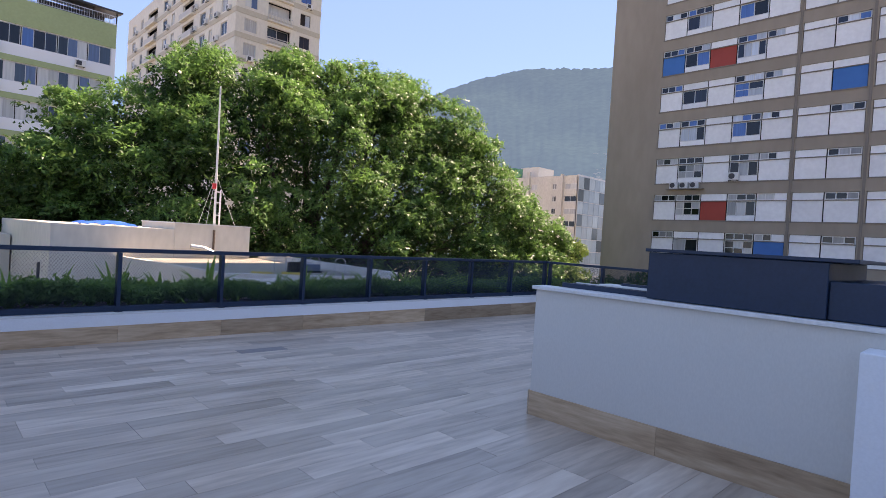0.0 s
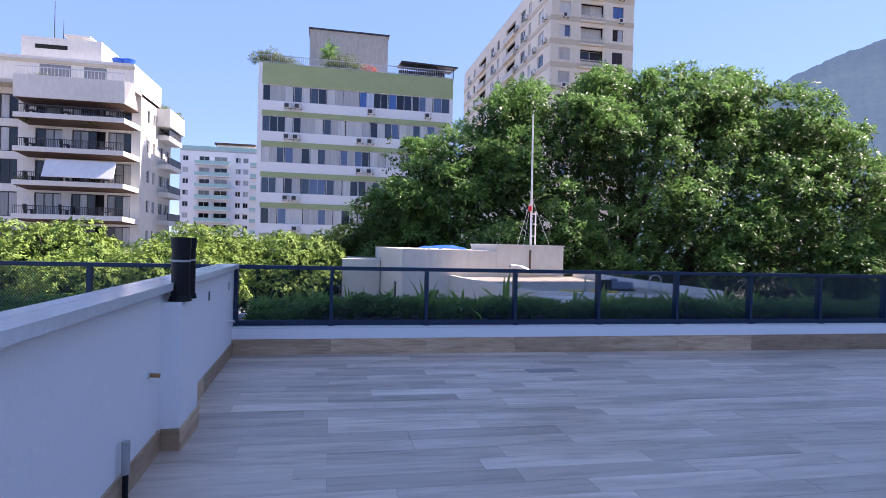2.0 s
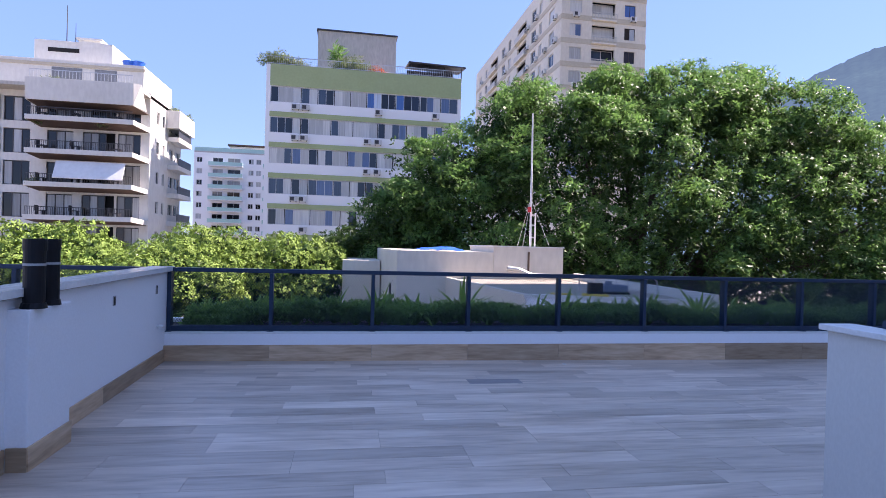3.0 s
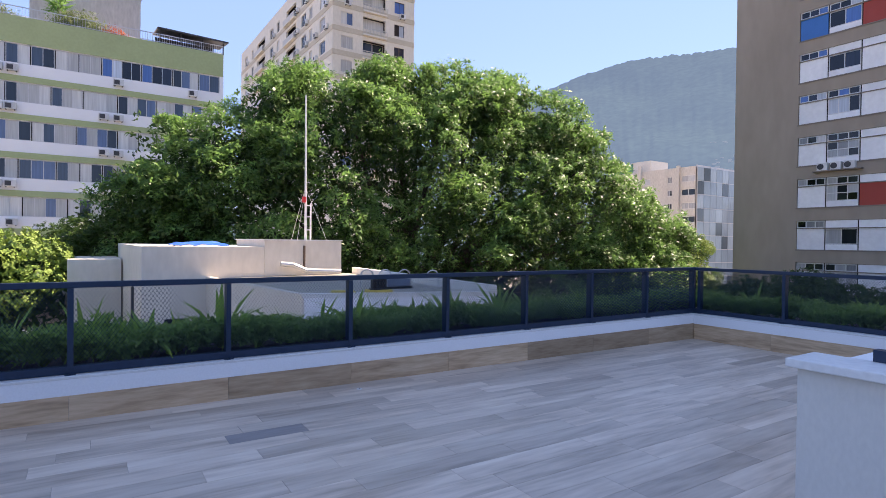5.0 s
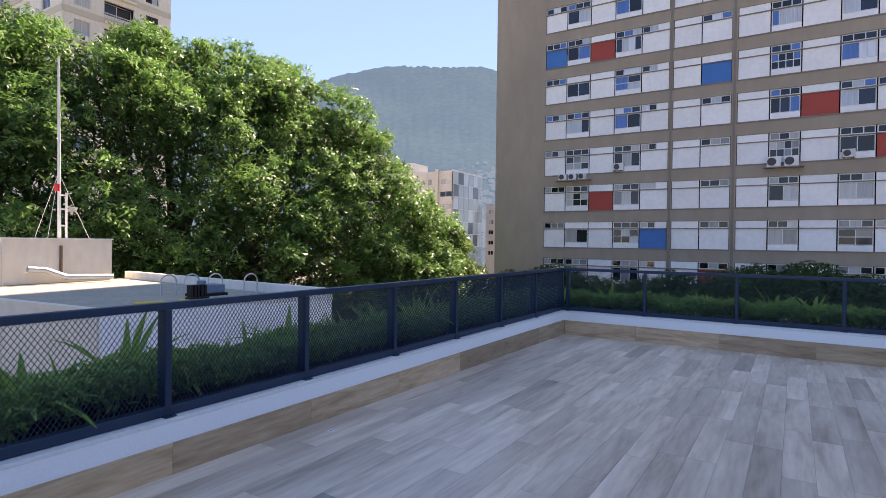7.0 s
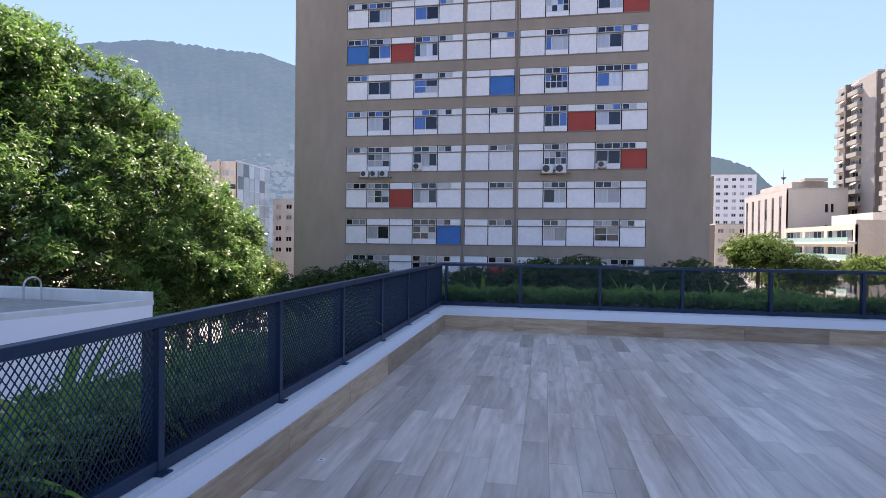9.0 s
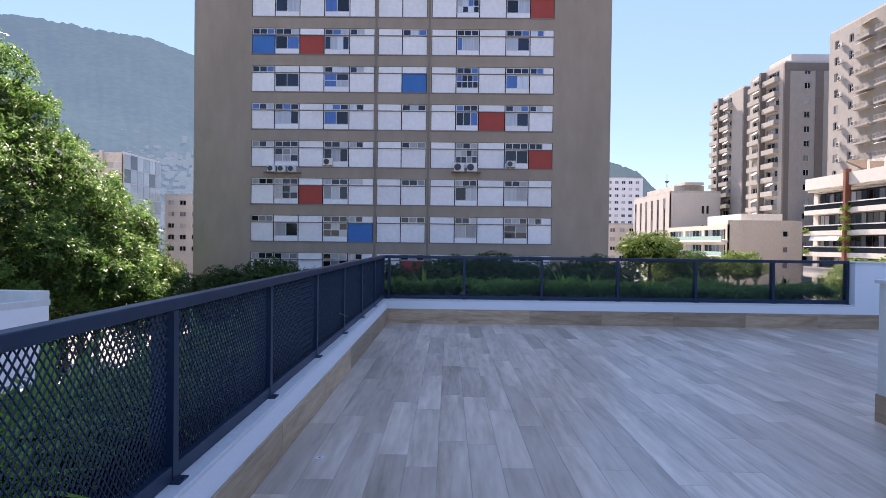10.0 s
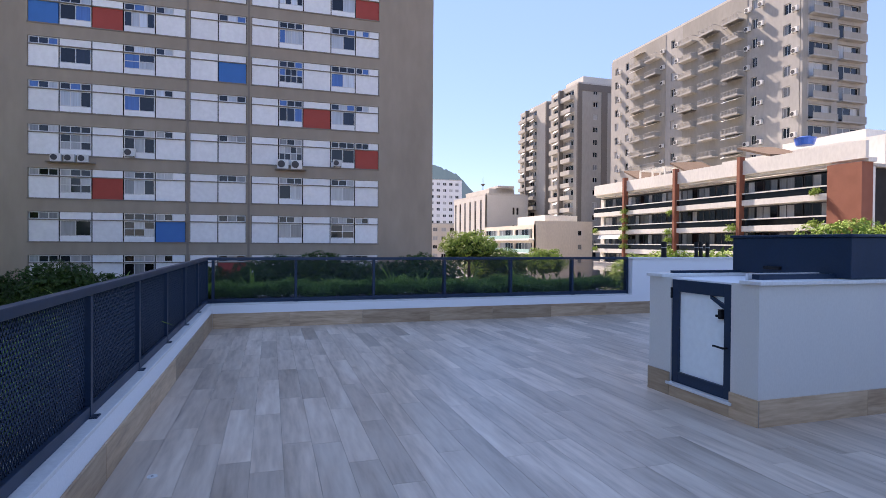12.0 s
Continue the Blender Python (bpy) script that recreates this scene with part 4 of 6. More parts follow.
for z in FL[:9]:
    part("band", Mesh().fbox(F, -0.04, 11.62, 0.002, 0.06, z - 0.1, z + 0.55).fbox(S, 0, 48.04, 0.002, 0.06, z - 0.1, z + 0.55), M_BEIGE, tw, "beige band round the tower")
    window(tw, F, 1.1, z + 0.9, 1.6, 1.55, 2, 1, M_ALU, M_CURTAIN, 0.15, 0.06)
    window(tw, F, 8.6, z + 0.9, 1.5, 1.55, 2, 1, M_METAL_DK, M_GLASSB, 0.15, 0.06)
    window(tw, F, 4.1, z + 0.9, 3.2, 1.55, 2, 1, M_ALU, M_CURTAIN, 0.7, 0.08)
    bal = part("balcony", Mesh().fbox(F, 4.0, 7.4, 0.0, 0.35, z + 0.0, z + 0.2), M_TOWER, tw)
    g = Mesh().fbox(F, 4.0, 7.4, 0.3, 0.35, z + 0.95, z + 1.02)
    for i in range(18):
        g.fbox(F, 4.0 + 0.2 * i, 4.03 + 0.2 * i, 0.3, 0.33, z + 0.2, z + 0.95)
    part("balcony_rail", g, M_PALEGREY, bal)
    for u in (1.5, 9.3):
        if rng.random() > 0.25:
            air_conditioner(F, u, z + 0.25, 0.8, 0.6, 0.08, False)
    for u, w in ((3, 2), (8, 1.4), (20, 2), (24, 1.4), (36, 2), (39.4, 1.2), (43.4, 2)):
        window(tw, S, u, z + 0.8, w, 1.65, 2, 1, M_ALU, M_CURTAIN, 0.15, 0.07)
    for u in (12, 29):
        window(tw, S, u, z + 0.8, 5 if u < 20 else 4.5, 1.65, 3, 1, M_ALU, M_CURTAIN, 0.8, 0.08)
        bal = part("balcony", Mesh().fbox(S, u - 0.2, u + 5.0, 0.0, 0.5, z, z + 0.2), M_TOWER, tw)
        part("balcony_rail", Mesh().fbox(S, u - 0.2, u + 5.0, 0.42, 0.5, z + 0.2, z + 0.95), M_PALEGREY, bal)
    for u in (5.6, 22.6, 34.4, 38.4, 42.2, 45.9):
        if rng.random() > 0.3:
            air_conditioner(S, u, z + 0.4, 0.8, 0.6, 0.08, True)

# far concrete and glass buildings before the hill
F = Face(121, 104, 0, -1)
G = Face(121, 78, 1, 0)
walls = Mesh()
facade(walls, F, 26, GROUND, 19.6, [(z + 0.9, z + 2.4, [(6, 7.5), (11.4, 13.4), (18.2, 19.5), (22.0, 25.6)]) for z in [-10 + 3.2 * k for k in range(9)]])
cb = house("far_concrete_building", (125, 90, GROUND), "far weathered concrete building with a glazed end", walls, M_CONC, Mesh().box(121.4, 136, 78.4, 104, GROUND, 19.4), Mesh().box(121, 137, 78.3, 104, 19.6, 20.0))
for z in [-10 + 3.2 * k for k in range(3, 9)]:
    for u, w in ((6, 1.5), (11.4, 2.0), (18.2, 1.3), (22.0, 3.6)):
        window(cb, F, u, z + 0.9, w, 1.5, 2, 1, M_ALU, M_GLASS, 0.15, 0.1)
for z in range(10):
    for i in range(6):
        piece("glass_panel", ("cwall", 1), lambda g: g.box(0.06, 2.5, 0, 0.1, 0.06, 3.1), M_GLASSWALL, cb, G.m(0.2 + 2.56 * i, 0, -12.0 + 3.18 * z))
part("curtain_wall_grid", Mesh().fbox(G, 0, 15.6, -0.35, -0.11, GROUND, 20.2), M_ALU, cb)
part("pier", Mesh().fbox(F, 10.2, 11.0, 0, 0.6, GROUND, 21.5).fbox(F, 21.0, 21.7, 0, 0.6, GROUND, 20.4), M_CONC, cb)
part("lift_house", Mesh().box(123, 130, 92, 98, 20, 23.0), M_PALEGREY, cb)
part("water_tank", Mesh().tube((124, 102, 20), (124, 102, 23), 2.6, sides=20).tube((124, 98.9, 20), (124, 98.9, 22.6), 1.8, sides=20), mat("green_tank", (0.05, 0.22, 0.14), 0.6), cb, "dark green tanks")

# low white building with long balconies and red-brown piers
F = Face(84, -47, -1, 0)
E2 = Face(39, -47, 0, -1)
FL = [9.3 - 3.0 * k for k in range(0, 7)]
walls = Mesh()
facade(walls, F, 45, GROUND, 9.0, [(z + 0.3, z + 2.6, [(1, 44)]) for z in reversed(FL[1:])])
lr = house("terraced_building", (61, -50, GROUND), "long white building with balcony bands and red-brown piers", walls, M_OFFWHITE, Mesh().box(39.5, 83.5, -62, -47.6, GROUND, 8.8), Mesh().box(39, 84, -62, -47, 8.9, 9.2))
part("parapet", Mesh().fbox(F, 0, 45.2, 0.9, 1.3, 9.6, 11.25).fbox(F, 0, 45.2, -0.2, 0.9, 9.3, 9.7), M_OFFWHITE, lr, "deep white roof parapet")
for z in FL[1:]:
    bal = part("balcony", Mesh().fbox(F, 0, 41.6, 0.0, 1.4, z - 0.35, z + 0.1).fbox(F, 0, 41.6, 1.2, 1.4, z + 0.1, z + 0.3), M_OFFWHITE, lr)
    part("handrail", Mesh().fbox(F, 0, 41.6, 1.22, 1.4, z + 0.98, z + 1.12), M_OFFWHITE, bal, "white balcony handrail")
    part("balcony_rail", Mesh().fbox(F, 0, 41.6, 1.28, 1.34, z + 0.3, z + 0.98), M_GLASS, bal, "dark glazed balcony rail")
    for i in range(14):
        window(lr, F, 1.2 + 3.05 * i, z + 0.32, 2.9, 2.25, 3, 1, M_METAL_DK, M_GLASS, 0.2, 0.08)
for u in (8.3, 19.6, 30.5):
    part("pier", Mesh().fbox(F, u + 0.2, u + 0.65, 1.0, 1.75, GROUND, 11.7), M_BRICKRED, lr, "red-brown pier")
part("end_pier", Mesh().fbox(F, 41.6, 45, 0.002, 1.46, GROUND, 9.3), M_BRICKRED, lr, "broad red-brown pier")
part("penthouse", Mesh().box(41, 62, -60, -51.5, 9.2, 12.6).box(44, 54, -59, -53, 12.6, 13.8), M_OFFWHITE, lr)
for xa, xb, low in ((63.2, 66.4, 11.2), (73.6, 77.0, 11.3), (50.0, 54.6, 11.4)):
    part("roof_canopy", Mesh().hexa([(xa, -46.6, low), (xb, -46.6, low + 1.5), (xb, -52, low + 1.9), (xa, -52, low + 0.4), (xa, -46.6, low + 0.25), (xb, -46.6, low + 1.75), (xb, -52, low + 2.15), (xa, -52, low + 0.65)]), M_ROOFTILE, lr, "tilted brown roof canopy")
pergola = Mesh()
for i in range(9):
    pergola.box(66.8 + 0.7 * i, 66.95 + 0.7 * i, -50, -46.2, 12.35, 12.55)
for xx in (66.9, 69.6, 72.4):
    pergola.box(xx, xx + 0.2, -46.4, -46.2, 9.3, 12.35).box(xx, xx + 0.2, -50, -49.8, 9.3, 12.35)
part("pergola", pergola, M_OFFWHITE, lr, "white slatted roof pergola")
part("awning", Mesh().hexa([(76.5, -45.4, 2.2), (82.5, -45.4, 2.2), (82.5, -45.9, 3.1), (76.5, -45.9, 3.1), (76.5, -45.37, 2.25), (82.5, -45.37, 2.25), (82.5, -45.87, 3.15), (76.5, -45.87, 3.15)]), M_PANEL, lr, "pale awning let down before a balcony")
t = thing("water_tank", (48.5, -50, 12.6), "blue water tank on the terraced building", "tank", "water tanks")
part("tank", Mesh().tube((48.5, -50, 12.6), (48.5, -50, 13.4), 0.9, 1.1, 18), M_TARP, t)
part("lid", Mesh().tube((48.5, -50, 13.4), (48.5, -50, 13.55), 1.15, 0.7, 18), M_TARP, t)

# large grey slab block
F = Face(103.4, -62, -1, 0)
E2 = Face(59, -62, 0, -1)
FL = [36.0 - 2.9 * k for k in range(0, 17)]
walls = Mesh()
HOLES = [(1.4, 2.4), (5.0, 6.0), (8.2, 10.9), (12.7, 15.4), (18.4, 19.4), (21.9, 24.6), (26.7, 29.4), (31.7, 34.4), (36.0, 37.0), (41.4, 42.6)]
facade(walls, F, 44, GROUND, 39.9, [(z + 0.75, z + 2.2, HOLES) for z in reversed(FL)])
facade(walls, E2, 12, GROUND, 39.9, [(z + 0.3, z + 2.3, [(1.2, 5.4), (6.6, 10.8)]) for z in reversed(FL)])
sb = house("slab_block", (80, -68, GROUND), "large grey-brown slab block covered in small balconies", walls, M_SLAB, Mesh().box(59.6, 102.6, -74, -62.5, GROUND, 38.8), Mesh().box(59, 103, -74, -62, 39.9, 40.3))
for face, ua, ub in ((F, 7.6, 17.0), (F, 21.4, 35.2), (E2, 0.0, 0.9)):
    part("strip", Mesh().fbox(face, ua, ub, 0.002, 0.05, GROUND, 39.9), M_SLABF, sb, "grey-brown field behind the balconies")
for z in FL[:14]:
    for u0, u1 in HOLES:
        window(sb, F, u0, z + 0.75, u1 - u0, 1.45, 3 if u1 - u0 > 2 else 2, 1, M_ALU, M_GLASS, 0.2, 0.08)
    for u in (7.9, 12.4, 21.6, 26.4, 31.4):
        bal = part("balcony", Mesh().fbox(F, u, u + 3.3, 0.0, 1.3, z - 0.1, z + 0.06), M_SLAB, sb)
        rail = Mesh().fbox(F, u, u + 3.3, 1.22, 1.28, z + 0.89, z + 0.95).fbox(F, u, u + 3.3, 1.22, 1.28, z + 0.06, z + 0.2)
        for k in range(12):
            rail.fbox(F, u + 0.28 * k, u + 0.28 * k + 0.05, 1.23, 1.27, z + 0.2, z + 0.89)
        rail.fbox(F, u, u + 0.05, 0.0, 1.22, z + 0.84, z + 0.9).fbox(F, u + 3.25, u + 3.3, 0, 1.22, z + 0.84, z + 0.9)
        part("balcony_rail", rail, M_SLAB, bal)
        if rng.random() < 0.3:
            part("awning", Mesh().hexa([F.p(u, 1.2, z + 2.2), F.p(u + 3.2, 1.2, z + 2.2), F.p(u + 3.2, 0, z + 2.7), F.p(u, 0, z + 2.7), F.p(u, 1.2, z + 2.25), F.p(u + 3.2, 1.2, z + 2.25), F.p(u + 3.2, 0, z + 2.75), F.p(u, 0, z + 2.75)]), rng.choice((M_PANEL, M_CREAM, M_DARKBROWN)), bal)
    for u in (2.8, 6.3, 16.0, 19.8, 35.0, 37.4, 43.0):
        if rng.random() > 0.15:
            air_conditioner(F, u, z + 0.6, 0.9, 0.7, 0.1, True)
    for u in (1.0, 6.4):
        bal = part("balcony", Mesh().fbox(E2, u, u + 4.6, 0, 0.9, z - 0.1, z + 0.1), M_SLAB, sb)
        part("balcony_rail", Mesh().fbox(E2, u, u + 4.6, 0.84, 0.9, z + 0.1, z + 0.95), M_SLABF, bal)
        window(sb, E2, u + 0.2, z + 0.3, 4.2, 2.0, 3, 1, M_ALU, M_GLASS, 0.3, 0.08)

# twin brown towers further off
def brown_tower(x, y, depth, length, top, label):
    F, E2 = Face(x + depth, y, -1, 0), Face(x, y, 0, -1)
    fl = [top - 3.2 - 2.95 * k for k in range(14)]
    walls = Mesh()
    facade(walls, F, depth, GROUND, top, [(z + 0.3, z + 2.3, [(1.2, 5.2), (6.8, 11.0)]) for z in reversed(fl)])
    facade(walls, E2, length, GROUND, top, [(z + 0.9, z + 2.2, [(4.0, 5.2)]) for z in reversed(fl)])
    b = house("brown_tower", (x + 5, y - 5, GROUND), label, walls, M_GREYBROWN, Mesh().box(x + 0.5, x + depth, y - length, y - 0.5, GROUND, top - 0.3), Mesh().box(x, x + depth, y - length, y, top, top + 0.4))
    for face, ua, ub, out, za, zb in ((E2, 0, 1.0, 0.08, GROUND, top - 1.61), (E2, 6.2, 7.8, 0.08, GROUND, top - 1.61), (F, depth - 0.5, depth, 0.08, GROUND, top), (F, 5.6, 6.2, 1.2, GROUND, top), (E2, 0, length, 0.1, top - 1.6, top)):
        part("strip", Mesh().fbox(face, ua, ub, 0.002, out, za, zb), M_DARKBROWN, b, "dark brown stripe")
    for z in fl[:13]:
        for u in (0.9, 6.6):
            bal = part("balcony", Mesh().fbox(F, u, u + 4.5, 0.0, 1.1, z - 0.1, z + 0.95), M_GREYBROWN, b)
            if rng.random() < 0.5:
                part("awning", Mesh().hexa([F.p(u + 3, 1.7, z + 1.9), F.p(u + 4.6, 1.7, z + 1.9), F.p(u + 4.6, 0.9, z + 2.5), F.p(u + 3, 0.9, z + 2.5), F.p(u + 3, 1.7, z + 2.0), F.p(u + 4.6, 1.7, z + 2.0), F.p(u + 4.6, 0.9, z + 2.6), F.p(u + 3, 0.9, z + 2.6)]), M_PANEL, bal)
            window(b, F, u + 0.3, z + 0.96, 3.9, 1.3, 3, 1, M_ALU, M_GLASS, 0.25, 0.08)
        window(b, E2, 4.0, z + 0.9, 1.2, 1.3, 2, 1, M_ALU, M_GLASS, 0.15, 0.08)
    return b


tower = brown_tower(115, -61, 13, 15, 38.7, "tall grey-brown tower with dark stripes and awnings")
part("penthouse", Mesh().box(118, 126, -72, -64, 39.1, 41.5), M_PALEGREY, tower)
brown_tower(141, -66.5, 17, 15, 41.0, "tall grey-brown tower further off")

# beige building with teal-railed balconies
F, E2 = Face(136, -46, -1, 0), Face(107, -46, 0, -1)
FL = [2.2 - 3.0 * k for k in range(0, 5)]
walls = Mesh()
facade(walls, F, 29, GROUND, 5.4, [(z + 0.3, z + 2.3, [(1, 9), (10, 18), (19, 28)]) for z in reversed(FL)])
facade(walls, E2, 14, GROUND, 6.2, [(z + 0.9, z + 2.0, [(10.4, 11.4)]) for z in reversed(FL)])
bb = house("beige_building", (115, -52, GROUND), "beige building with white balconies and a blank end wall", walls, M_CREAM, Mesh().box(107.5, 135.5, -60, -46.5, GROUND, 5), Mesh().box(107.3, 136, -60, -46.3, 5.2, 5.4))
part("penthouse", Mesh().box(110, 124, -58, -50, 5.4, 7.6), M_OFFWHITE, bb)
for z in FL:
    bal = part("balcony", Mesh().fbox(F, 0, 29.2, 0, 1.4, z - 0.2, z + 0.2), M_PANEL, bb)
    part("parapet", Mesh().fbox(F, 0, 29.2, 1.3, 1.4, z + 0.2, z + 0.95), M_TEAL, bal, "pale teal glass parapet")
    for u in (1, 10, 19):
        window(bb, F, u, z + 0.3, 8.0, 2.0, 5, 1, M_ALU, M_GLASS, 0.25, 0.08)
    window(bb, E2, 10.4, z + 0.9, 1.0, 1.1, 1, 1, M_ALU, M_GLASS, 0.15, 0.08)

# office building with white fins
F, E2 = Face(173, -50, -1, 0), Face(145, -50, 0, -1)
walls = Mesh()
facade(walls, F, 28, GROUND, 14.8, [(-8, 13.6, [(1 + 4.5 * i, 2.6 + 4.5 * i) for i in range(6)])])
facade(walls, E2, 13, GROUND, 14.8, [(z, z + 2, [(8.2, 8.9), (9.4, 10.1)]) for z in (-4, 0, 4.5, 9.5)])
ob2 = house("office_building", (155, -56, GROUND), "pale office building with tall dark window slots", walls, M_PALEGREY, Mesh().box(145.4, 172.6, -63, -50.6, GROUND, 14.4), Mesh().box(145, 173, -63, -50, 14.8, 15.3))
for i in range(6):
    window(ob2, F, 1 + 4.5 * i, -8, 1.6, 21.6, 2, 8, M_DARKBROWN, M_GLASS, 0.2, 0.12)
part("roof_house", Mesh().box(150, 170, -61, -53, 15.3, 17.2).box(148, 156, -60, -55, 17.2, 17.9), M_CONC, ob2)
t = thing("antenna", (160, -55, 17.2), "thin antenna on the office roof", "antenna")
part("mast", Mesh().tube((160, -55, 17.2), (160, -55, 21.5), 0.12, 0.05, 6), M_METAL_DK, t)
part("dish", Mesh().tube((160, -55, 18.9), (160, -55, 19.5), 0.3, 0.7, 10), M_METAL_DK, t)


def far_block(x, y, w, d, z, storeys, label, m):
    F = Face(x, y, 0, -1)
    walls = Mesh()
    n = int(w / 3.2)
    facade(walls, F, w, GROUND, z, [(z - 2.6 - 3.1 * k, z - 1.2 - 3.1 * k, [(0.8 + 3.2 * i, 2.6 + 3.2 * i) for i in range(n)]) for k in reversed(range(storeys))])
    b = house("far_block", (x + d / 2, y - w / 2, GROUND), label, walls, m, Mesh().box(x + 0.4, x + d, y - w + 0.05, y - 0.05, GROUND, z - 0.3), Mesh().box(x, x + d, y - w, y, z, z + 0.4))
    for k in range(storeys):
        for i in range(n):
            window(b, F, 0.8 + 3.2 * i, z - 2.6 - 3.1 * k, 1.8, 1.4, 2, 1, M_ALU, M_GLASS, 0.2, 0.12)
    return b


far_block(260, -66, 17, 14, 32, 9, "far white apartment block at the foot of the hill", M_PANEL)
far_block(190, -47, 14, 12, 8.0, 4, "far beige block behind the trees", M_CREAM)
far_block(150, 84, 16, 12, 13.0, 5, "far pale block at the foot of the hill", M_PALEGREY)


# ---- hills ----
def hill_mat(name, col, haze_glow):
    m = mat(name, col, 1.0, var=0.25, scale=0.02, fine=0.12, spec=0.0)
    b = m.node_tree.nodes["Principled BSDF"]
    # Bluish emission stands in for the haze in front of the hills.
    b.inputs["Emission Color"].default_value, b.inputs["Emission Strength"].default_value = (*haze_glow, 1), 1.0
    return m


def hill_z(x, y, q, top, rough):
    n = noise.noise(Vector((x * 0.012, y * 0.012, 3))) * 0.10 + noise.noise(Vector((x * 0.05, y * 0.05, 9))) * 0.035 + noise.noise(Vector((x * 0.21, y * 0.21, 5))) * 0.02
    return GROUND + (top - GROUND) * (0.75 * q + 0.25 * q * q) + rough * top * n * (1.0 if q < 0.95 else 0.35)


def hill(name, ridge, near, far, label, material, rough):
    """A wooded hillside seen from the terrace: ridge gives its elevation by compass angle, in degrees."""
    az = np.radians(np.linspace(ridge[0][0], ridge[-1][0], 620))
    el = np.interp(np.degrees(az), [a for a, _ in ridge], [e for _, e in ridge])
    v, f, k = [], [], 22
    for i, (a, e) in enumerate(zip(az, el)):
        top = far * math.tan(math.radians(max(e, 0.2)))
        for j in range(k):
            q = j / (k - 1)
            r = near + (far - near) * q
            x, y = r * math.cos(a), r * math.sin(a)
            z = hill_z(x, y, q, top, rough)
            if q > 0.97:
                z += far * (0.0032 * noise.noise(Vector((a * 55, 1, 1))) + 0.0028 * noise.noise(Vector((a * 170, 4, 2))))
            v.append((x, y, z))
    for i in range(len(az) - 1):
        for j in range(k - 1):
            n0 = i * k + j
            f.append((n0, n0 + 1, n0 + k + 1, n0 + k))
    g = Mesh()
    g.v, g.f = v, f
    ob = structure(name, g, material, label, "backdrop")
    for p in ob.data.polygons:
        p.use_smooth = True
    return ob


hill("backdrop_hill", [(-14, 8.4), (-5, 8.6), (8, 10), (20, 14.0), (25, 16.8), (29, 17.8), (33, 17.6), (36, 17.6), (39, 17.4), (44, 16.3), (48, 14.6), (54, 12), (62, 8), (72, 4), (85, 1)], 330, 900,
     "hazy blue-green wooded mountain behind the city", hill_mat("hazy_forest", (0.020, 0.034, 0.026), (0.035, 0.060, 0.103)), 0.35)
hill("backdrop_hill_small", [(-26, 0.6), (-22.5, 3.0), (-19.7, 5.2), (-17.7, 7.3), (-15.7, 8.1), (-12, 9)], 300, 420, "small wooded hill beyond the street", hill_mat("hazy_near_forest", (0.025, 0.04, 0.027), (0.032, 0.054, 0.082)), 0.3)
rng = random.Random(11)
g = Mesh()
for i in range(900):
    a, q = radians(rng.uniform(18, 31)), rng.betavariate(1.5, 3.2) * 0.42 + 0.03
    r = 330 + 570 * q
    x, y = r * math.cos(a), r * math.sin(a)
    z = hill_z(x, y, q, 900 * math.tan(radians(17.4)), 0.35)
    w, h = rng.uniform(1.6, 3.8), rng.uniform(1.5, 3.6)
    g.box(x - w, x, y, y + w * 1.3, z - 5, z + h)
# The houses carry the same painted haze as an even emission.
tagged(new("hillside_houses", g.data("hillside_houses", hill_mat("hazy_hillside_render", (0.11, 0.10, 0.095), (0.05, 0.078, 0.115)))), "many small pale houses on the foot of the mountain", "houses", kind="stuff")


# ---- foliage ----
def leaf_mat(name, dark, light, trans=0.35, rough=0.4, vary=0.55):
    m = bpy.data.materials.new(name)
    m.use_nodes = True
    t = m.node_tree
    n, ln = t.nodes, t.links
    b = n["Principled BSDF"]
    geo = n.new("ShaderNodeNewGeometry")
    noi = n.new("ShaderNodeTexNoise")
    noi.inputs["Scale"].default_value = 0.45
    ln.new(geo.outputs["Position"], noi.inputs["Vector"])
    s = n.new("ShaderNodeMath")
    s.operation = "MULTIPLY_ADD"
    s.inputs[1].default_value = vary
    ln.new(geo.outputs["Random Per Island"], s.inputs[0])
    h = n.new("ShaderNodeMath")
    h.operation = "MULTIPLY"
    h.inputs[1].default_value = 0.5
    ln.new(noi.outputs["Fac"], h.inputs[0])
    ln.new(h.outputs[0], s.inputs[2])
    mix = n.new("ShaderNodeMix")
    mix.data_type = "RGBA"
    mix.inputs["A"].default_value, mix.inputs["B"].default_value = (*dark, 1), (*light, 1)
    ln.new(s.outputs[0], mix.inputs["Factor"])
    ln.new(mix.outputs["Result"], b.inputs["Base Color"])
    b.inputs["Roughness"].default_value = rough
    b.inputs["Specular IOR Level"].default_value = 0.2
    tr = n.new("ShaderNodeBsdfTranslucent")
    hs = n.new("ShaderNodeHueSaturation")
    hs.inputs["Value"].default_value, hs.inputs["Hue"].default_value = 1.9, 0.495
    ln.new(mix.outputs["Result"], hs.inputs["Color"])
    ln.new(hs.outputs["Color"], tr.inputs["Color"])
    ms = n.new("ShaderNodeMixShader")
    ms.inputs[0].default_value = trans
    ln.new(b.outputs[0], ms.inputs[1])
    ln.new(tr.outputs[0], ms.inputs[2])
    ln.new(ms.outputs[0], n["Material Output"].inputs["Surface"])
    return m


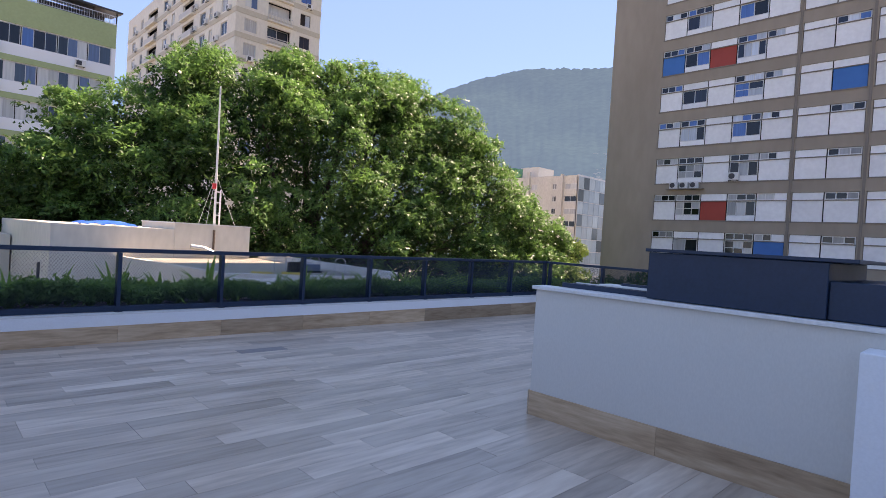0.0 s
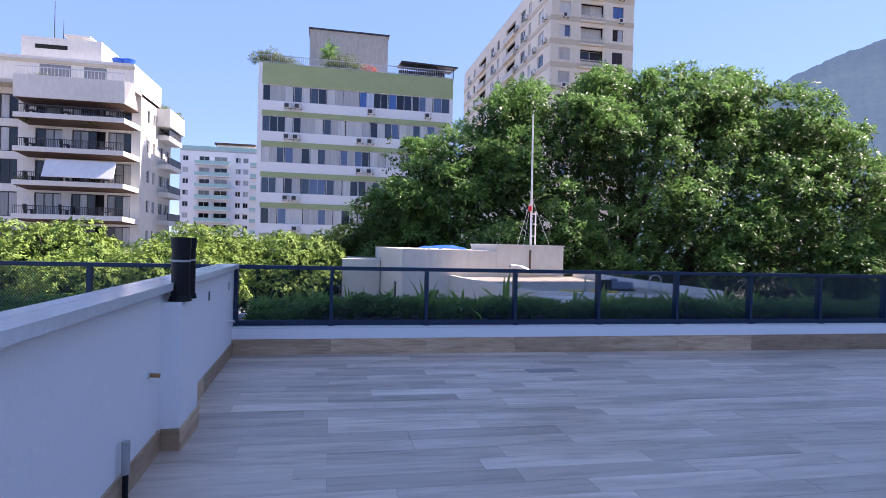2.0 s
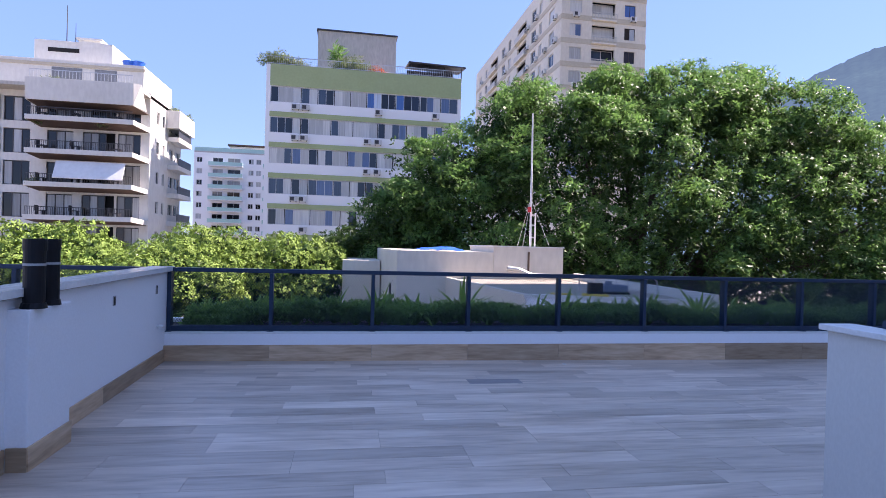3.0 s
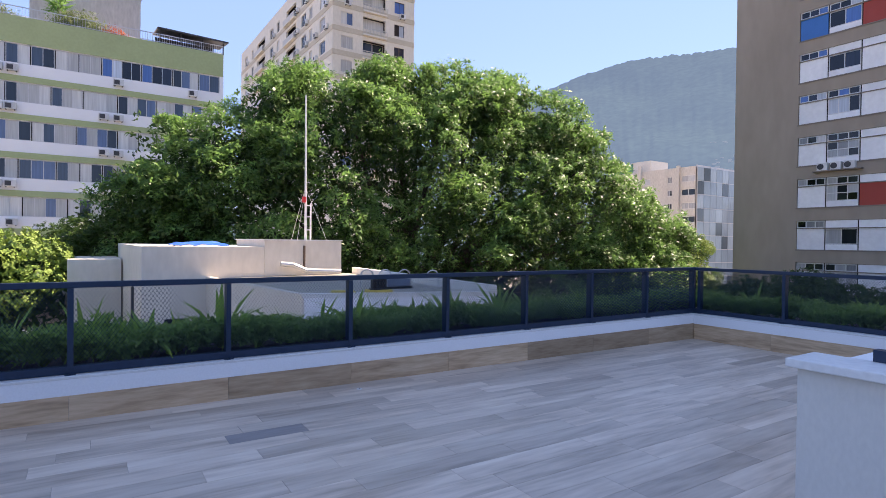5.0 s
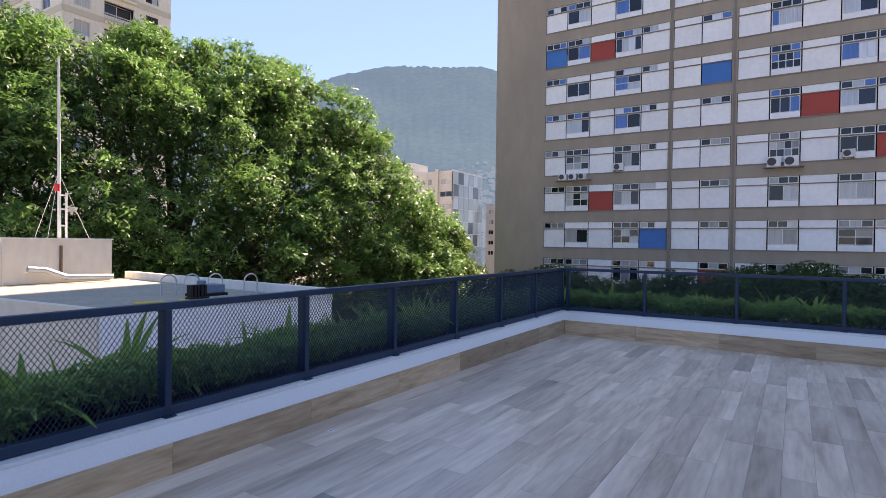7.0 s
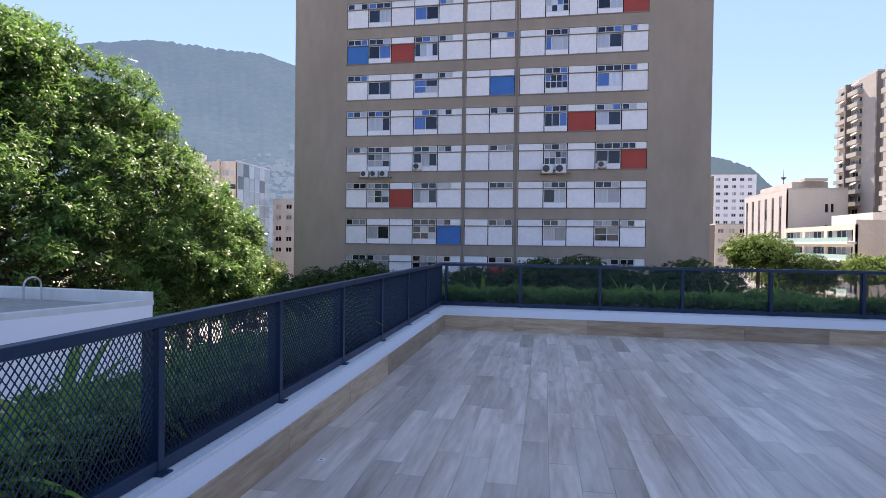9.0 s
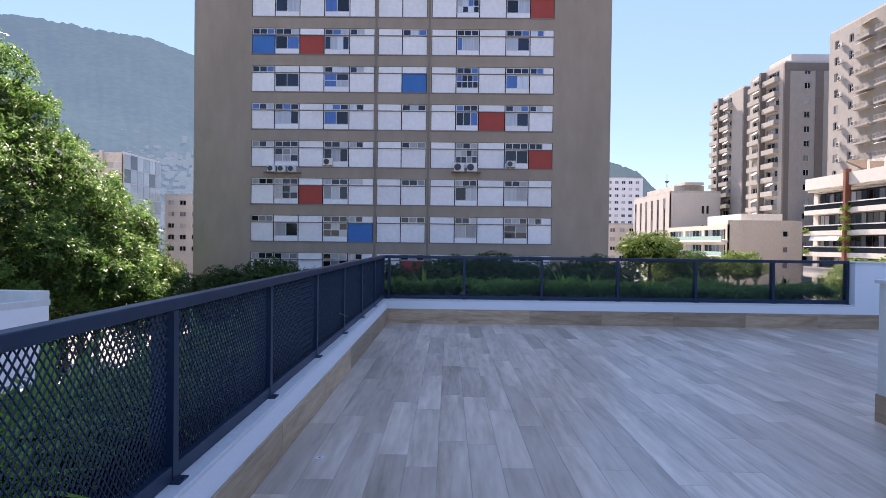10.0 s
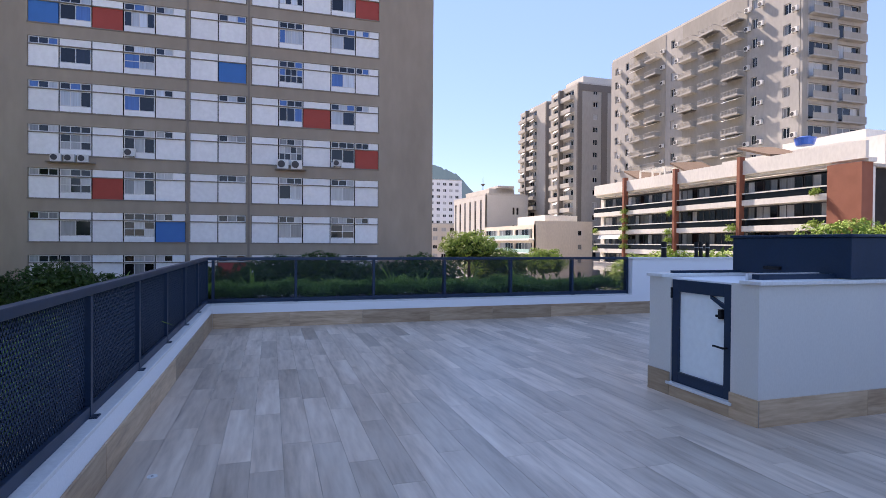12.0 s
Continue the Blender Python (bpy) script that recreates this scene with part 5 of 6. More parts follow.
M_LEAF = leaf_mat("glossy_green_leaves", (0.034, 0.08, 0.022), (0.155, 0.31, 0.08), 0.34, 0.42, 0.5)
M_LEAFY = leaf_mat("yellow_green_leaves", (0.10, 0.19, 0.03), (0.34, 0.45, 0.11), 0.06, 0.65, 0.14)
M_LEAFG = leaf_mat("grey_green_leaves", (0.06, 0.09, 0.035), (0.19, 0.24, 0.10), 0.3, 0.5)
M_BLOOM = leaf_mat("orange_red_blossom", (0.22, 0.05, 0.02), (0.48, 0.14, 0.05), 0.3, 0.6)
# Leaf green darkened to paint shade inside crowns and on shaded street trees.
M_LEAFSHADE = leaf_mat("shade_darkened_leaves", (0.014, 0.034, 0.012), (0.06, 0.12, 0.03))
M_COVER = leaf_mat("ground_cover_leaves", (0.055, 0.13, 0.035), (0.23, 0.39, 0.09))
M_STRAP = leaf_mat("strap_leaves", (0.05, 0.12, 0.025), (0.20, 0.34, 0.06), 0.4)
M_BARK = mat("bark", (0.06, 0.045, 0.034), 0.95, var=0.25, scale=4, fine=25, bump=0.6, stretch=(1, 1, 0.3))


def unit(a):
    return a / np.maximum(np.linalg.norm(a, axis=1, keepdims=True), 1e-9)


def leaves_mesh(name, at, out, per, length, width, spread, rs, material):
    """Rosettes of pointed leaves round the places at, each turned towards its own direction out."""
    n = len(at)
    c = np.repeat(at, per, axis=0) + rs.normal(0, length * 0.35, (n * per, 3))
    up = unit(np.repeat(out, per, axis=0) + rs.normal(0, spread * 0.75, (n * per, 3)))
    d = unit(np.cross(up, rs.normal(0, 1, (n * per, 3))) + 0.35 * up)
    side = unit(np.cross(d, up))
    up = np.cross(side, d)
    ln = (length * rs.uniform(0.7, 1.3, (n * per, 1)))
    wd = (width * rs.uniform(0.7, 1.3, (n * per, 1)))
    v = np.stack([c, c + d * ln * 0.45 + side * wd / 2 + up * wd * 0.2, c + d * ln - up * ln * 0.12, c + d * ln * 0.45 - side * wd / 2 + up * wd * 0.2], axis=1).reshape(-1, 3)
    me = bpy.data.meshes.new(name)
    q = n * per
    me.vertices.add(len(v))
    me.vertices.foreach_set("co", v.astype(np.float32).ravel())
    me.loops.add(q * 4)
    me.loops.foreach_set("vertex_index", np.arange(q * 4, dtype=np.int32))
    me.polygons.add(q)
    me.polygons.foreach_set("loop_start", np.arange(0, q * 4, 4, dtype=np.int32))
    me.update(calc_edges=True)
    me.materials.append(material)
    return me


def lump_points(centres, radii, outs, density, rs, open_side=-0.35, flat=0.85, lift=0.5, uneven=0.3):
    """Points and directions on the outer sides of the lumps of a crown."""
    ps, ds = [], []
    for c, r, o in zip(centres, radii, outs):
        k = max(4, int(density * r * r * 12))
        d = unit(rs.normal(0, 1, (k, 3)))
        d = d[(d @ o) > open_side]
        wob = 1 + uneven * np.sin(d[:, :1] * 7 + c[0]) * np.sin(d[:, 2:] * 6 + c[1]) + rs.normal(0, 0.25 * uneven, (len(d), 1))
        ps.append(c + d * r * wob * np.array((1, 1, flat)))
        ds.append(unit(d + np.array((0, 0, lift))))
    return np.concatenate(ps), np.concatenate(ds)


def crown_part(name, me, parent, label=""):
    ob = new(name, me)
    attach(ob, parent)
    return tagged(ob, label) if label else ob


# the great tree behind the neighbouring roof
rs = np.random.RandomState(5)
RIDGE = [(2.5, 3.6), (3.4, 4.6), (4.3, 5.6), (6.2, 8.7), (8.4, 9.4), (11, 11.0), (11.6, 12.0), (13.7, 13.6), (16, 14.2), (19.3, 14.9), (24.5, 15.7), (28, 15.8), (31, 16.3), (33.4, 15.8), (35, 14.6), (37.7, 13.2),
         (40, 12.4), (40.6, 10.8), (42.3, 8.9), (45.3, 7.2), (47.2, 5.7), (48.8, 3.9), (50, 1.5)]
NEARER = 1.08                                     # widens the ridge, drawn for y = 39.5, to the crown's middle
RIDGE = [(2.6 + (x - max(0.0, min(2.4, (x - 33) * 0.4)) - 2.6) * NEARER, 1.5 + (z - 1.5) * NEARER) for x, z in RIDGE]
big_tree = thing("great_tree", (25, 42.5, GROUND), "great broad tree with a dense dark green crown", "tree")
cs, rr, oo = [], [], []
for i in range(190):
    x = 3.8 + 47.5 * ((i * 0.618034) % 1.0)
    h = 1.5 + 0.955 * (np.interp(x, [a for a, _ in RIDGE], [b for _, b in RIDGE]) - 1.5)
    phi = radians(rs.uniform(-12, 88))
    depth = 12.5 * math.sqrt(max(0.12, 1 - ((x - 27.5) / 26.0) ** 2))
    o = np.array((0.3 * (x - 27) / 24, -math.sin(phi) * 0.8, math.cos(phi) * 0.7 + 0.45))
    o /= np.linalg.norm(o)
    R = rs.uniform(1.2, 2.4) * (0.7 if x < 7 or x > 47 else 1.0)
    bough = np.array((x, 42.5 - 0.25 * max(0.0, x - 32) - depth * math.sin(phi), -5.5 + (h + 5.5) * max(0.02, math.cos(phi)) ** 0.95)) - o * (R * 1.1 + rs.uniform(-1.3, 1.3) * (0.4 if phi < 0.4 else 1.0))
    for j in range(26):
        d = unit(rs.normal(0, 1, (1, 3)) + o * 0.9 + np.array((0.15, 0, 0.4)))[0]
        r = rs.uniform(0.25, 0.6) if j < 20 else rs.uniform(0.15, 0.3)
        cs.append(bough + d * (R - r * 0.45) * (rs.uniform(0.7, 1.12) if j < 20 else rs.uniform(1.08, 1.24))), rr.append(r), oo.append(unit((d + np.array((0.1, 0, 0.6)))[None])[0])
ps, ds = lump_points(cs, rr, oo, 3.4, rs, 0.05, 0.75, 0.8, 0.45)
crown_part("crown", leaves_mesh("crown", ps, ds, 9, 0.30, 0.105, 0.5, rs, M_LEAF), big_tree)
# Leaves behind the lumps, coloured dark to paint shade in the crown's gaps.
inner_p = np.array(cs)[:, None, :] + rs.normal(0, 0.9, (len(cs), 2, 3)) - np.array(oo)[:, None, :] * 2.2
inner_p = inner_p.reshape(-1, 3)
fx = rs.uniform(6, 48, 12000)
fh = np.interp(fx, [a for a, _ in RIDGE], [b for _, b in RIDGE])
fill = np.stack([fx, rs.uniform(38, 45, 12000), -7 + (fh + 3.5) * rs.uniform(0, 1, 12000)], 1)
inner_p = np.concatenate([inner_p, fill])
crown_part("inner_leaves", leaves_mesh("inner_leaves", inner_p, unit(rs.normal(0, 1, inner_p.shape)), 8, 0.36, 0.15, 0.9, rs, M_LEAFSHADE), big_tree)
g = Mesh()
g.tube((25, 42.5, GROUND), (25.3, 42.5, -5), 1.1, 0.8, 12)
for i in range(0, len(cs), 80):
    c = cs[i] - oo[i] * 2.0
    knee = (25.3 + (c[0] - 25.3) * 0.45, 42.5 + (c[1] - 42.5) * 0.3, -4 + (c[2] + 4) * 0.45)
    g.tube((25.3, 42.5, -6 + (i % 4) * 0.5), knee, 0.42, 0.24, 8)
    g.tube(knee, tuple(c), 0.2, 0.05, 7)
part("trunk", g, M_BARK, big_tree)


def street_tree(seed, r, h, material, label, leaf=0.13, dens=10.0):
    """A round-headed tree round the origin, its top at z = 0."""
    rs = np.random.RandomState(seed)
    t = thing("street_tree", (0, 0, -h), label, "tree", "street trees")
    cs, rr, oo = [], [], []
    for i in range(64):
        w, a = 1 - 1.25 * (i + 0.5) / 64, 2.39996 * i + rs.uniform(-0.25, 0.25)
        k = math.sqrt(max(0.0, 1 - w * w))
        d = np.array((k * math.cos(a), k * math.sin(a), w))
        q = rs.uniform(0.14, 0.23) * r
        cs.append(np.array((0, 0, -0.62 * r)) + d * np.array((r, r, 0.66 * r)) * rs.uniform(0.72, 1.02) - d * q * 0.4)
        rr.append(q), oo.append(unit(d[None] + np.array((0.2, 0, 0.6)))[0])
    ps, ds = lump_points(cs, rr, oo, dens, rs, -0.1, 0.66, 0.25, 0.1)
    crown_part("crown", leaves_mesh("crown", ps, ds, 7, leaf, leaf * 0.72, 0.14, rs, material), t)
    # Inner leaves get the darkened green, so shade shows between the clumps.
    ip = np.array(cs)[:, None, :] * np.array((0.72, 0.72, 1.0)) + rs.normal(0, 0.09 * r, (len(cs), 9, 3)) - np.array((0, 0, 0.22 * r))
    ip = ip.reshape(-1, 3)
    crown_part("inner_leaves", leaves_mesh("inner_leaves", ip, unit(rs.normal(0, 1, ip.shape)), 5, 0.5, 0.3, 0.9, rs, M_LEAFSHADE), t)
    g = Mesh().tube((0, 0, -h), (0.1, 0, -r), 0.28, 0.2, 9)
    for c in cs[::4]:
        g.tube((0.1, 0, -r * 1.05), tuple(c), 0.12, 0.03, 6)
    part("trunk", g, M_BARK, t)
    return t


YG = "round-headed street tree with sunlit yellow-green leaves"
DG = "dark green street tree below the terrace, darkened further for shade"
# The third tree's crown has shade put into its leaf colour.
protos = [street_tree(21, 4.6, 15, M_LEAFY, YG), street_tree(22, 4.2, 15, M_LEAFY, YG), street_tree(23, 4.0, 14, M_LEAFSHADE, DG)]
PLACES = [(0, -19, 30, 1.9), (1, -13.5, 34, 2.2), (0, -9.5, 30, 1.2), (1, -6.0, 35, 2.1), (0, -1.5, 37, 2.1), (1, -6.4, 30, 1.0), (0, -2.4, 42, 1.8), (2, -15, 23, -1.0), (2, -8, 22, -1.8), (1, -24, 34, 2.3), (2, -2.0, 22, -2.4),
          (1, 50, 41, 2.0), (0, 58, 47, 2.6), (1, 45, 35, 0.0), (0, 66, 58, 3.2), (1, 75, 50, 3.0), (0, 95, 72, 3.4), (2, 3.2, 46, 2.6), (2, 7, 44, 4.5),
          (1, 61, -14.5, 2.4), (2, 58, -18, 0.8), (0, 72, -22, 1.2), (1, 78, -33, 0.5), (0, 36, -20, 1.1), (1, 31, -20.5, 0.8), (1, 24, -24, 3.0), (0, 18, -24, 3.0),
          (2, 43, 24, -0.8), (2, 43, 16, -0.6), (2, 42, 7, 0.2), (2, 41, 1, 0.3), (2, 42.5, 20, -0.4), (2, 42, 11.5, -0.1), (2, 41.5, 4, 0.2), (2, 44, -4, 0.4), (0, 49, 34, 0.9), (1, 41, 33.5, -0.6)]
for n, (k, x, y, z) in enumerate(PLACES):
    s = 0.68 + 0.4 * ((n * 37) % 10) / 10
    c = copy_thing(protos[k], pose(x, y, z + 0.9 * (((n * 53) % 7) / 6 - 0.6) - (15 if k < 2 else 14) * s, 0, 0, (n * 71) % 360))
    c.scale = (s, s, s)
for t in protos:
    for o in list(t.children_recursive) + [t]:
        bpy.data.objects.remove(o)


# ---- plants in the planters ----
def ground_cover(name, x0, x1, y0, y1, count, seed):
    rs = np.random.RandomState(seed)
    p = np.stack([rs.uniform(x0, x1, count), rs.uniform(y0, y1, count), np.zeros(count)], 1)
    lump = np.array([0.5 + 0.5 * noise.noise(Vector((a * 1.1, b * 1.6, seed))) + 0.35 * noise.noise(Vector((a * 4, b * 4, seed + 7))) for a, b, _ in p])
    p[:, 2] = 0.33 + np.clip(0.08 + 0.34 * lump, 0.07, 0.42) * rs.uniform(0.35, 1.0, count) ** 0.6
    d = unit(rs.normal(0, 0.7, (count, 3)) + np.array((0, 0, 0.8)))
    ob = new(name, leaves_mesh(name, p, d, 5, 0.075, 0.03, 0.8, rs, M_COVER))
    return tagged(ob, "dense low green shrubs and ferns in the planter", "shrubs", kind="stuff")


ground_cover("ground_cover", 0.2, 12.15, RY + 0.16, 9.15, 15000, 3)
ground_cover("ground_cover", -7.0, -0.3, RY + 0.16, 9.15, 4000, 4)
ground_cover("ground_cover", RX + 0.16, 12.15, 0.05, RY + 0.15, 9000, 5)


def strap_plant(seed, blades, length, width, label):
    """A tuft of arching strap leaves round the origin."""
    rg = random.Random(seed)
    t = thing("strap_leaf_plant", (0, 0, 0), label, "plant", "planter plants")
    for i in range(blades):
        a, lean, ln = 2 * math.pi * (i + rg.random() * 0.6) / blades, rg.uniform(0.2, 1.25), length * rg.uniform(0.65, 1.15)
        g = Mesh()
        pts, ang = [Vector((0.02 * math.cos(a), 0.02 * math.sin(a), 0))], lean * 0.4
        for s in range(6):
            ang += lean * 0.22
            pts.append(pts[-1] + Vector((math.sin(ang) * math.cos(a), math.sin(ang) * math.sin(a), math.cos(ang))) * ln / 6)
        side = Vector((-math.sin(a), math.cos(a), 0))
        for s, p in enumerate(pts):
            w = width * (0.55 + 0.6 * s / 6 if s < 4 else 1.15 * (6.4 - s) / 3) * 0.5
            g.v += [tuple(p + side * w + Vector((0, 0, w * 0.35))), tuple(p), tuple(p - side * w + Vector((0, 0, w * 0.35)))]
        for s in range(6):
            k = 3 * s
            g.f += [(k, k + 1, k + 4, k + 3), (k + 1, k + 2, k + 5, k + 4)]
        part("leaf", g, M_STRAP, t)
    return t


SP = "green tuft of arching strap leaves in the planter"
tufts = [strap_plant(1, 24, 0.66, 0.052, SP), strap_plant(2, 20, 0.58, 0.06, SP), strap_plant(3, 26, 0.52, 0.042, SP)]
rg = random.Random(9)
spots = [(x, RY + rg.uniform(0.42, 0.72)) for x in (0.35, 1.0, 1.5, 2.0, 2.3, 2.6, 2.85, 3.1, 3.4, 3.8, 4.15, 4.5, 4.9, 5.3, 5.65, 6.1, 6.6, 7.0, 7.5, 8.1, 8.6, 9.3, 10.4, 11.6, -0.6, -1.6, -2.9)] + [(RX + rg.uniform(0.4, 0.65), y) for y in (7.5, 6.9, 5.9, 4.9, 4.4, 3.4, 2.3, 1.7, 0.8)]
for n, (x, y) in enumerate(spots):
    c = copy_thing(tufts[n % 3], pose(x, y, 0.36, 0, 0, rg.uniform(0, 360)))
    s = rg.uniform(0.75, 1.15)
    c.scale = (s, s, s)
for t in tufts:
    for o in list(t.children_recursive) + [t]:
        bpy.data.objects.remove(o)

# ---- neighbouring low house with its roof deck ----
nh = thing("neighbour_house", (9, 22, GROUND), "cream rendered low house with a flat roof deck", "house")
part("wall", Mesh().prism([(7.34, 16.7), (12.45, 15.15), (13.2, 26.6), (6.4, 25.4)], -1.55, 0.0), M_CREAM, nh)
part("front_wall", Mesh().prism([(7.37, 16.64), (12.47, 15.09), (12.46, 15.14), (7.38, 16.68)], -1.55, 0.0), M_WHITE, nh, "white painted front wall")
part("lower_wall", Mesh().prism([(8.6, 17.0), (12.4, 15.9), (13.1, 26.5), (7.9, 25.4)], GROUND, -1.551), M_CREAM, nh)
# A solid block, its near-black colour standing for the unlit opening.
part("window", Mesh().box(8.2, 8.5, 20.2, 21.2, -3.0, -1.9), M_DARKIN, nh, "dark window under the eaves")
part("deck", Mesh().prism([(7.5, 16.85), (12.3, 15.4), (13.0, 26.5), (6.6, 25.3)], 0.0, 0.03), M_DECK, nh, "sunlit pale roof deck")
part("roof_edge", Mesh().prism([(7.3, 16.66), (12.5, 15.08), (12.5, 15.28), (7.48, 16.84)], 0.002, 0.12), M_OFFWHITE, nh)
part("roof_edge", Mesh().prism([(12.3, 15.2), (12.5, 15.1), (13.25, 26.6), (13.05, 26.6)], 0.002, 0.3), M_OFFWHITE, nh)
part("roof_edge", Mesh().prism([(7.32, 16.7), (7.5, 16.85), (6.6, 25.3), (6.4, 25.3)], 0.002, 0.1), M_CREAM, nh)
part("upper_wall", Mesh().prism([(4.25, 24.7), (12.15, 25.9), (11.8, 38), (4.1, 38)], GROUND + 0.01, 1.24), M_CREAM, nh)
part("upper_wall", Mesh().prism([(8.68, 25.33), (12.2, 25.87), (11.9, 29.5), (8.4, 29)], 0.05, 1.5), M_CREAM, nh, "higher cream roof block")
part("coping", Mesh().prism([(8.63, 25.28), (12.25, 25.84), (11.95, 29.55), (8.35, 29.05)], 1.502, 1.55), M_OFFWHITE, nh)
part("low_wing", Mesh().prism([(1.88, 34), (4.08, 34), (4.08, 40), (1.88, 40)], GROUND + 0.01, 0.49), M_CREAM, nh)
part("low_wing", Mesh().prism([(0.18, 37), (1.87, 37), (1.87, 42), (0.18, 42)], GROUND + 0.01, -1.45), M_CREAM, nh)
part("downpipe", Mesh().tube((10.4, 25.55, 0.2), (10.4, 25.55, 1.3), 0.05, sides=8), M_ROOFTILE, nh, "brown downpipe")
part("duct", Mesh().tube((9.3, 25.2, 0.55), (9.8, 25.2, 0.5), 0.1, sides=10).tube((9.8, 25.2, 0.5), (10.4, 25.2, 0.25), 0.1, sides=10).tube((10.4, 25.2, 0.25), (11.9, 25.2, 0.2), 0.1, sides=10), M_GALV, nh, "grey metal duct")
part("downpipe", Mesh().tube((4.0, 25.05, -4), (4.0, 25.05, -0.2), 0.05, sides=8), M_METAL_DK, nh, "dark downpipe")
# Also a solid block with the opening's darkness in its colour.
part("window", Mesh().box(5.0, 5.6, 24.7, 24.86, -2.2, -1.4), M_DARKIN, nh)

pole = thing("antenna_mast", (10.95, 27.0, 1.5), "white antenna mast with guy wires on the cream roof", "antenna")
part("mast", Mesh().tube((10.95, 27.0, 1.5), (10.9, 27.0, 8.05), 0.06, 0.035, 10), M_OFFWHITE, pole)
part("support", Mesh().tube((11.17, 27.0, 1.5), (11.17, 27.0, 3.2), 0.04, sides=8), M_OFFWHITE, pole)
for zz in (2.0, 2.6, 3.1):
    part("clamp", Mesh().tube((10.9, 27.0, zz), (11.2, 27.0, zz), 0.03, sides=6), M_OFFWHITE, pole)
part("lamp", Mesh().tube((10.84, 26.95, 3.23), (10.84, 26.95, 3.48), 0.09, sides=10), M_REDP, pole, "red obstruction lamp")
for bx, by in ((10.5, 26.8), (11.9, 26.9), (10.8, 28.6)):
    part("guy_wire", Mesh().tube((10.92, 27.0, 3.9), (bx, by, 1.55), 0.008, sides=5), M_OFFWHITE, pole)

tank = thing("tarpaulin_cover", (6.5, 27.5, 1.24), "blue tarpaulin over a tank on the roof", "tarpaulin")
g = Mesh()
rs = np.random.RandomState(2)
n0 = 9
for i in range(n0):
    for j in range(n0):
        a, b = i / (n0 - 1), j / (n0 - 1)
        g.v.append((5.5 + 2.1 * a, 26.6 + 1.8 * b, 1.25 + 0.10 * (1 - abs(2 * a - 1) ** 4) * (1 - abs(2 * b - 1) ** 4) + 0.10 * rs.rand()))
for i in range(n0 - 1):
    for j in range(n0 - 1):
        g.f.append((i * n0 + j, (i + 1) * n0 + j, (i + 1) * n0 + j + 1, i * n0 + j + 1))
cover = part("sheet", g, M_TARP, tank)
cover.modifiers.new("thick", "SOLIDIFY").thickness = 0.02

for i, (x, y) in enumerate(((10.2, 18.9), (10.75, 18.7), (11.35, 18.5), (12.0, 17.8))):
    t = thing("metal_hoop", (x, y, 0.03), "bent pale metal tube hoop on the roof deck", "hoop", "metal hoops")
    pts = [Vector((x + 0.22 * math.cos(q), y, 0.4 + 0.2 * math.sin(q))) for q in np.linspace(math.pi, 0, 9)]
    pts = [Vector((x - 0.22, y, 0.03))] + pts + [Vector((x + 0.22, y, 0.03))]
    g = Mesh()
    for a, b in zip(pts, pts[1:]):
        g.tube(a, b, 0.022, sides=7)
    part("tube", g, M_GALV, t)
t = thing("yellow_block", (8.5, 16.8, 0.03), "yellow block lying on the roof deck", "block")
part("block", Mesh().prism([(8.2, 16.75), (8.8, 16.6), (8.85, 16.9), (8.25, 17.05)], 0.031, 0.15), M_YELLOW, t, bevel=0.02)
t = thing("yellow_block", (9.4, 16.3, 0.03), "yellow block under the black equipment on the roof deck", "block")
part("block", Mesh().prism([(8.95, 16.35), (9.65, 16.05), (9.8, 16.4), (9.1, 16.7)], 0.031, 0.18), M_YELLOW, t, bevel=0.02)
t = thing("black_unit", (9.4, 16.4, 0.18), "black ribbed equipment box on the roof deck", "equipment")
for i in range(5):
    part("fin", Mesh().box(9.18 + 0.09 * i, 9.235 + 0.09 * i, 16.32, 16.48, 0.22, 0.5), M_BLACK, t)
part("base", Mesh().box(9.15, 9.63, 16.28, 16.5, 0.182, 0.22), M_BLACK, t)
t = thing("blue_unit", (10.9, 18.2, 0.03), "blue-grey pump unit on the roof deck", "equipment")
part("body", Mesh().box(10.5, 11.3, 18.0, 18.5, 0.1, 0.33).tube((10.7, 18.2, 0.33), (10.7, 18.2, 0.45), 0.12, sides=10), mat("blue_grey_paint", (0.12, 0.17, 0.24), 0.5), t, bevel=0.02)
part("base", Mesh().box(10.45, 11.35, 17.95, 18.55, 0.03, 0.1), M_BLACK, t)

# plants on the roof terrace of the green building and on the white building's terraces
def roof_bush(x, y, z, r, seed, label="bushy roof terrace plants", material=M_LEAFG):
    rs = np.random.RandomState(seed)
    t = thing("roof_plant", (x, y, z), label, "plant", "roof terrace plants")
    k = int(70 * r * r) + 30
    d = unit(rs.normal(0, 1, (k, 3)))
    d[:, 2] = np.abs(d[:, 2])
    p = np.array((x, y, z)) + d * r * rs.uniform(0.3, 1.0, (k, 1)) * np.array((1.3, 0.8, 1.0))
    crown_part("leaves", leaves_mesh("leaves", p, d, 6, 0.26, 0.07, 0.9, rs, material), t)
    part("stem", Mesh().tube((x, y, z), (x, y, z + r * 0.6), 0.05, 0.03, 6), M_BARK, t)


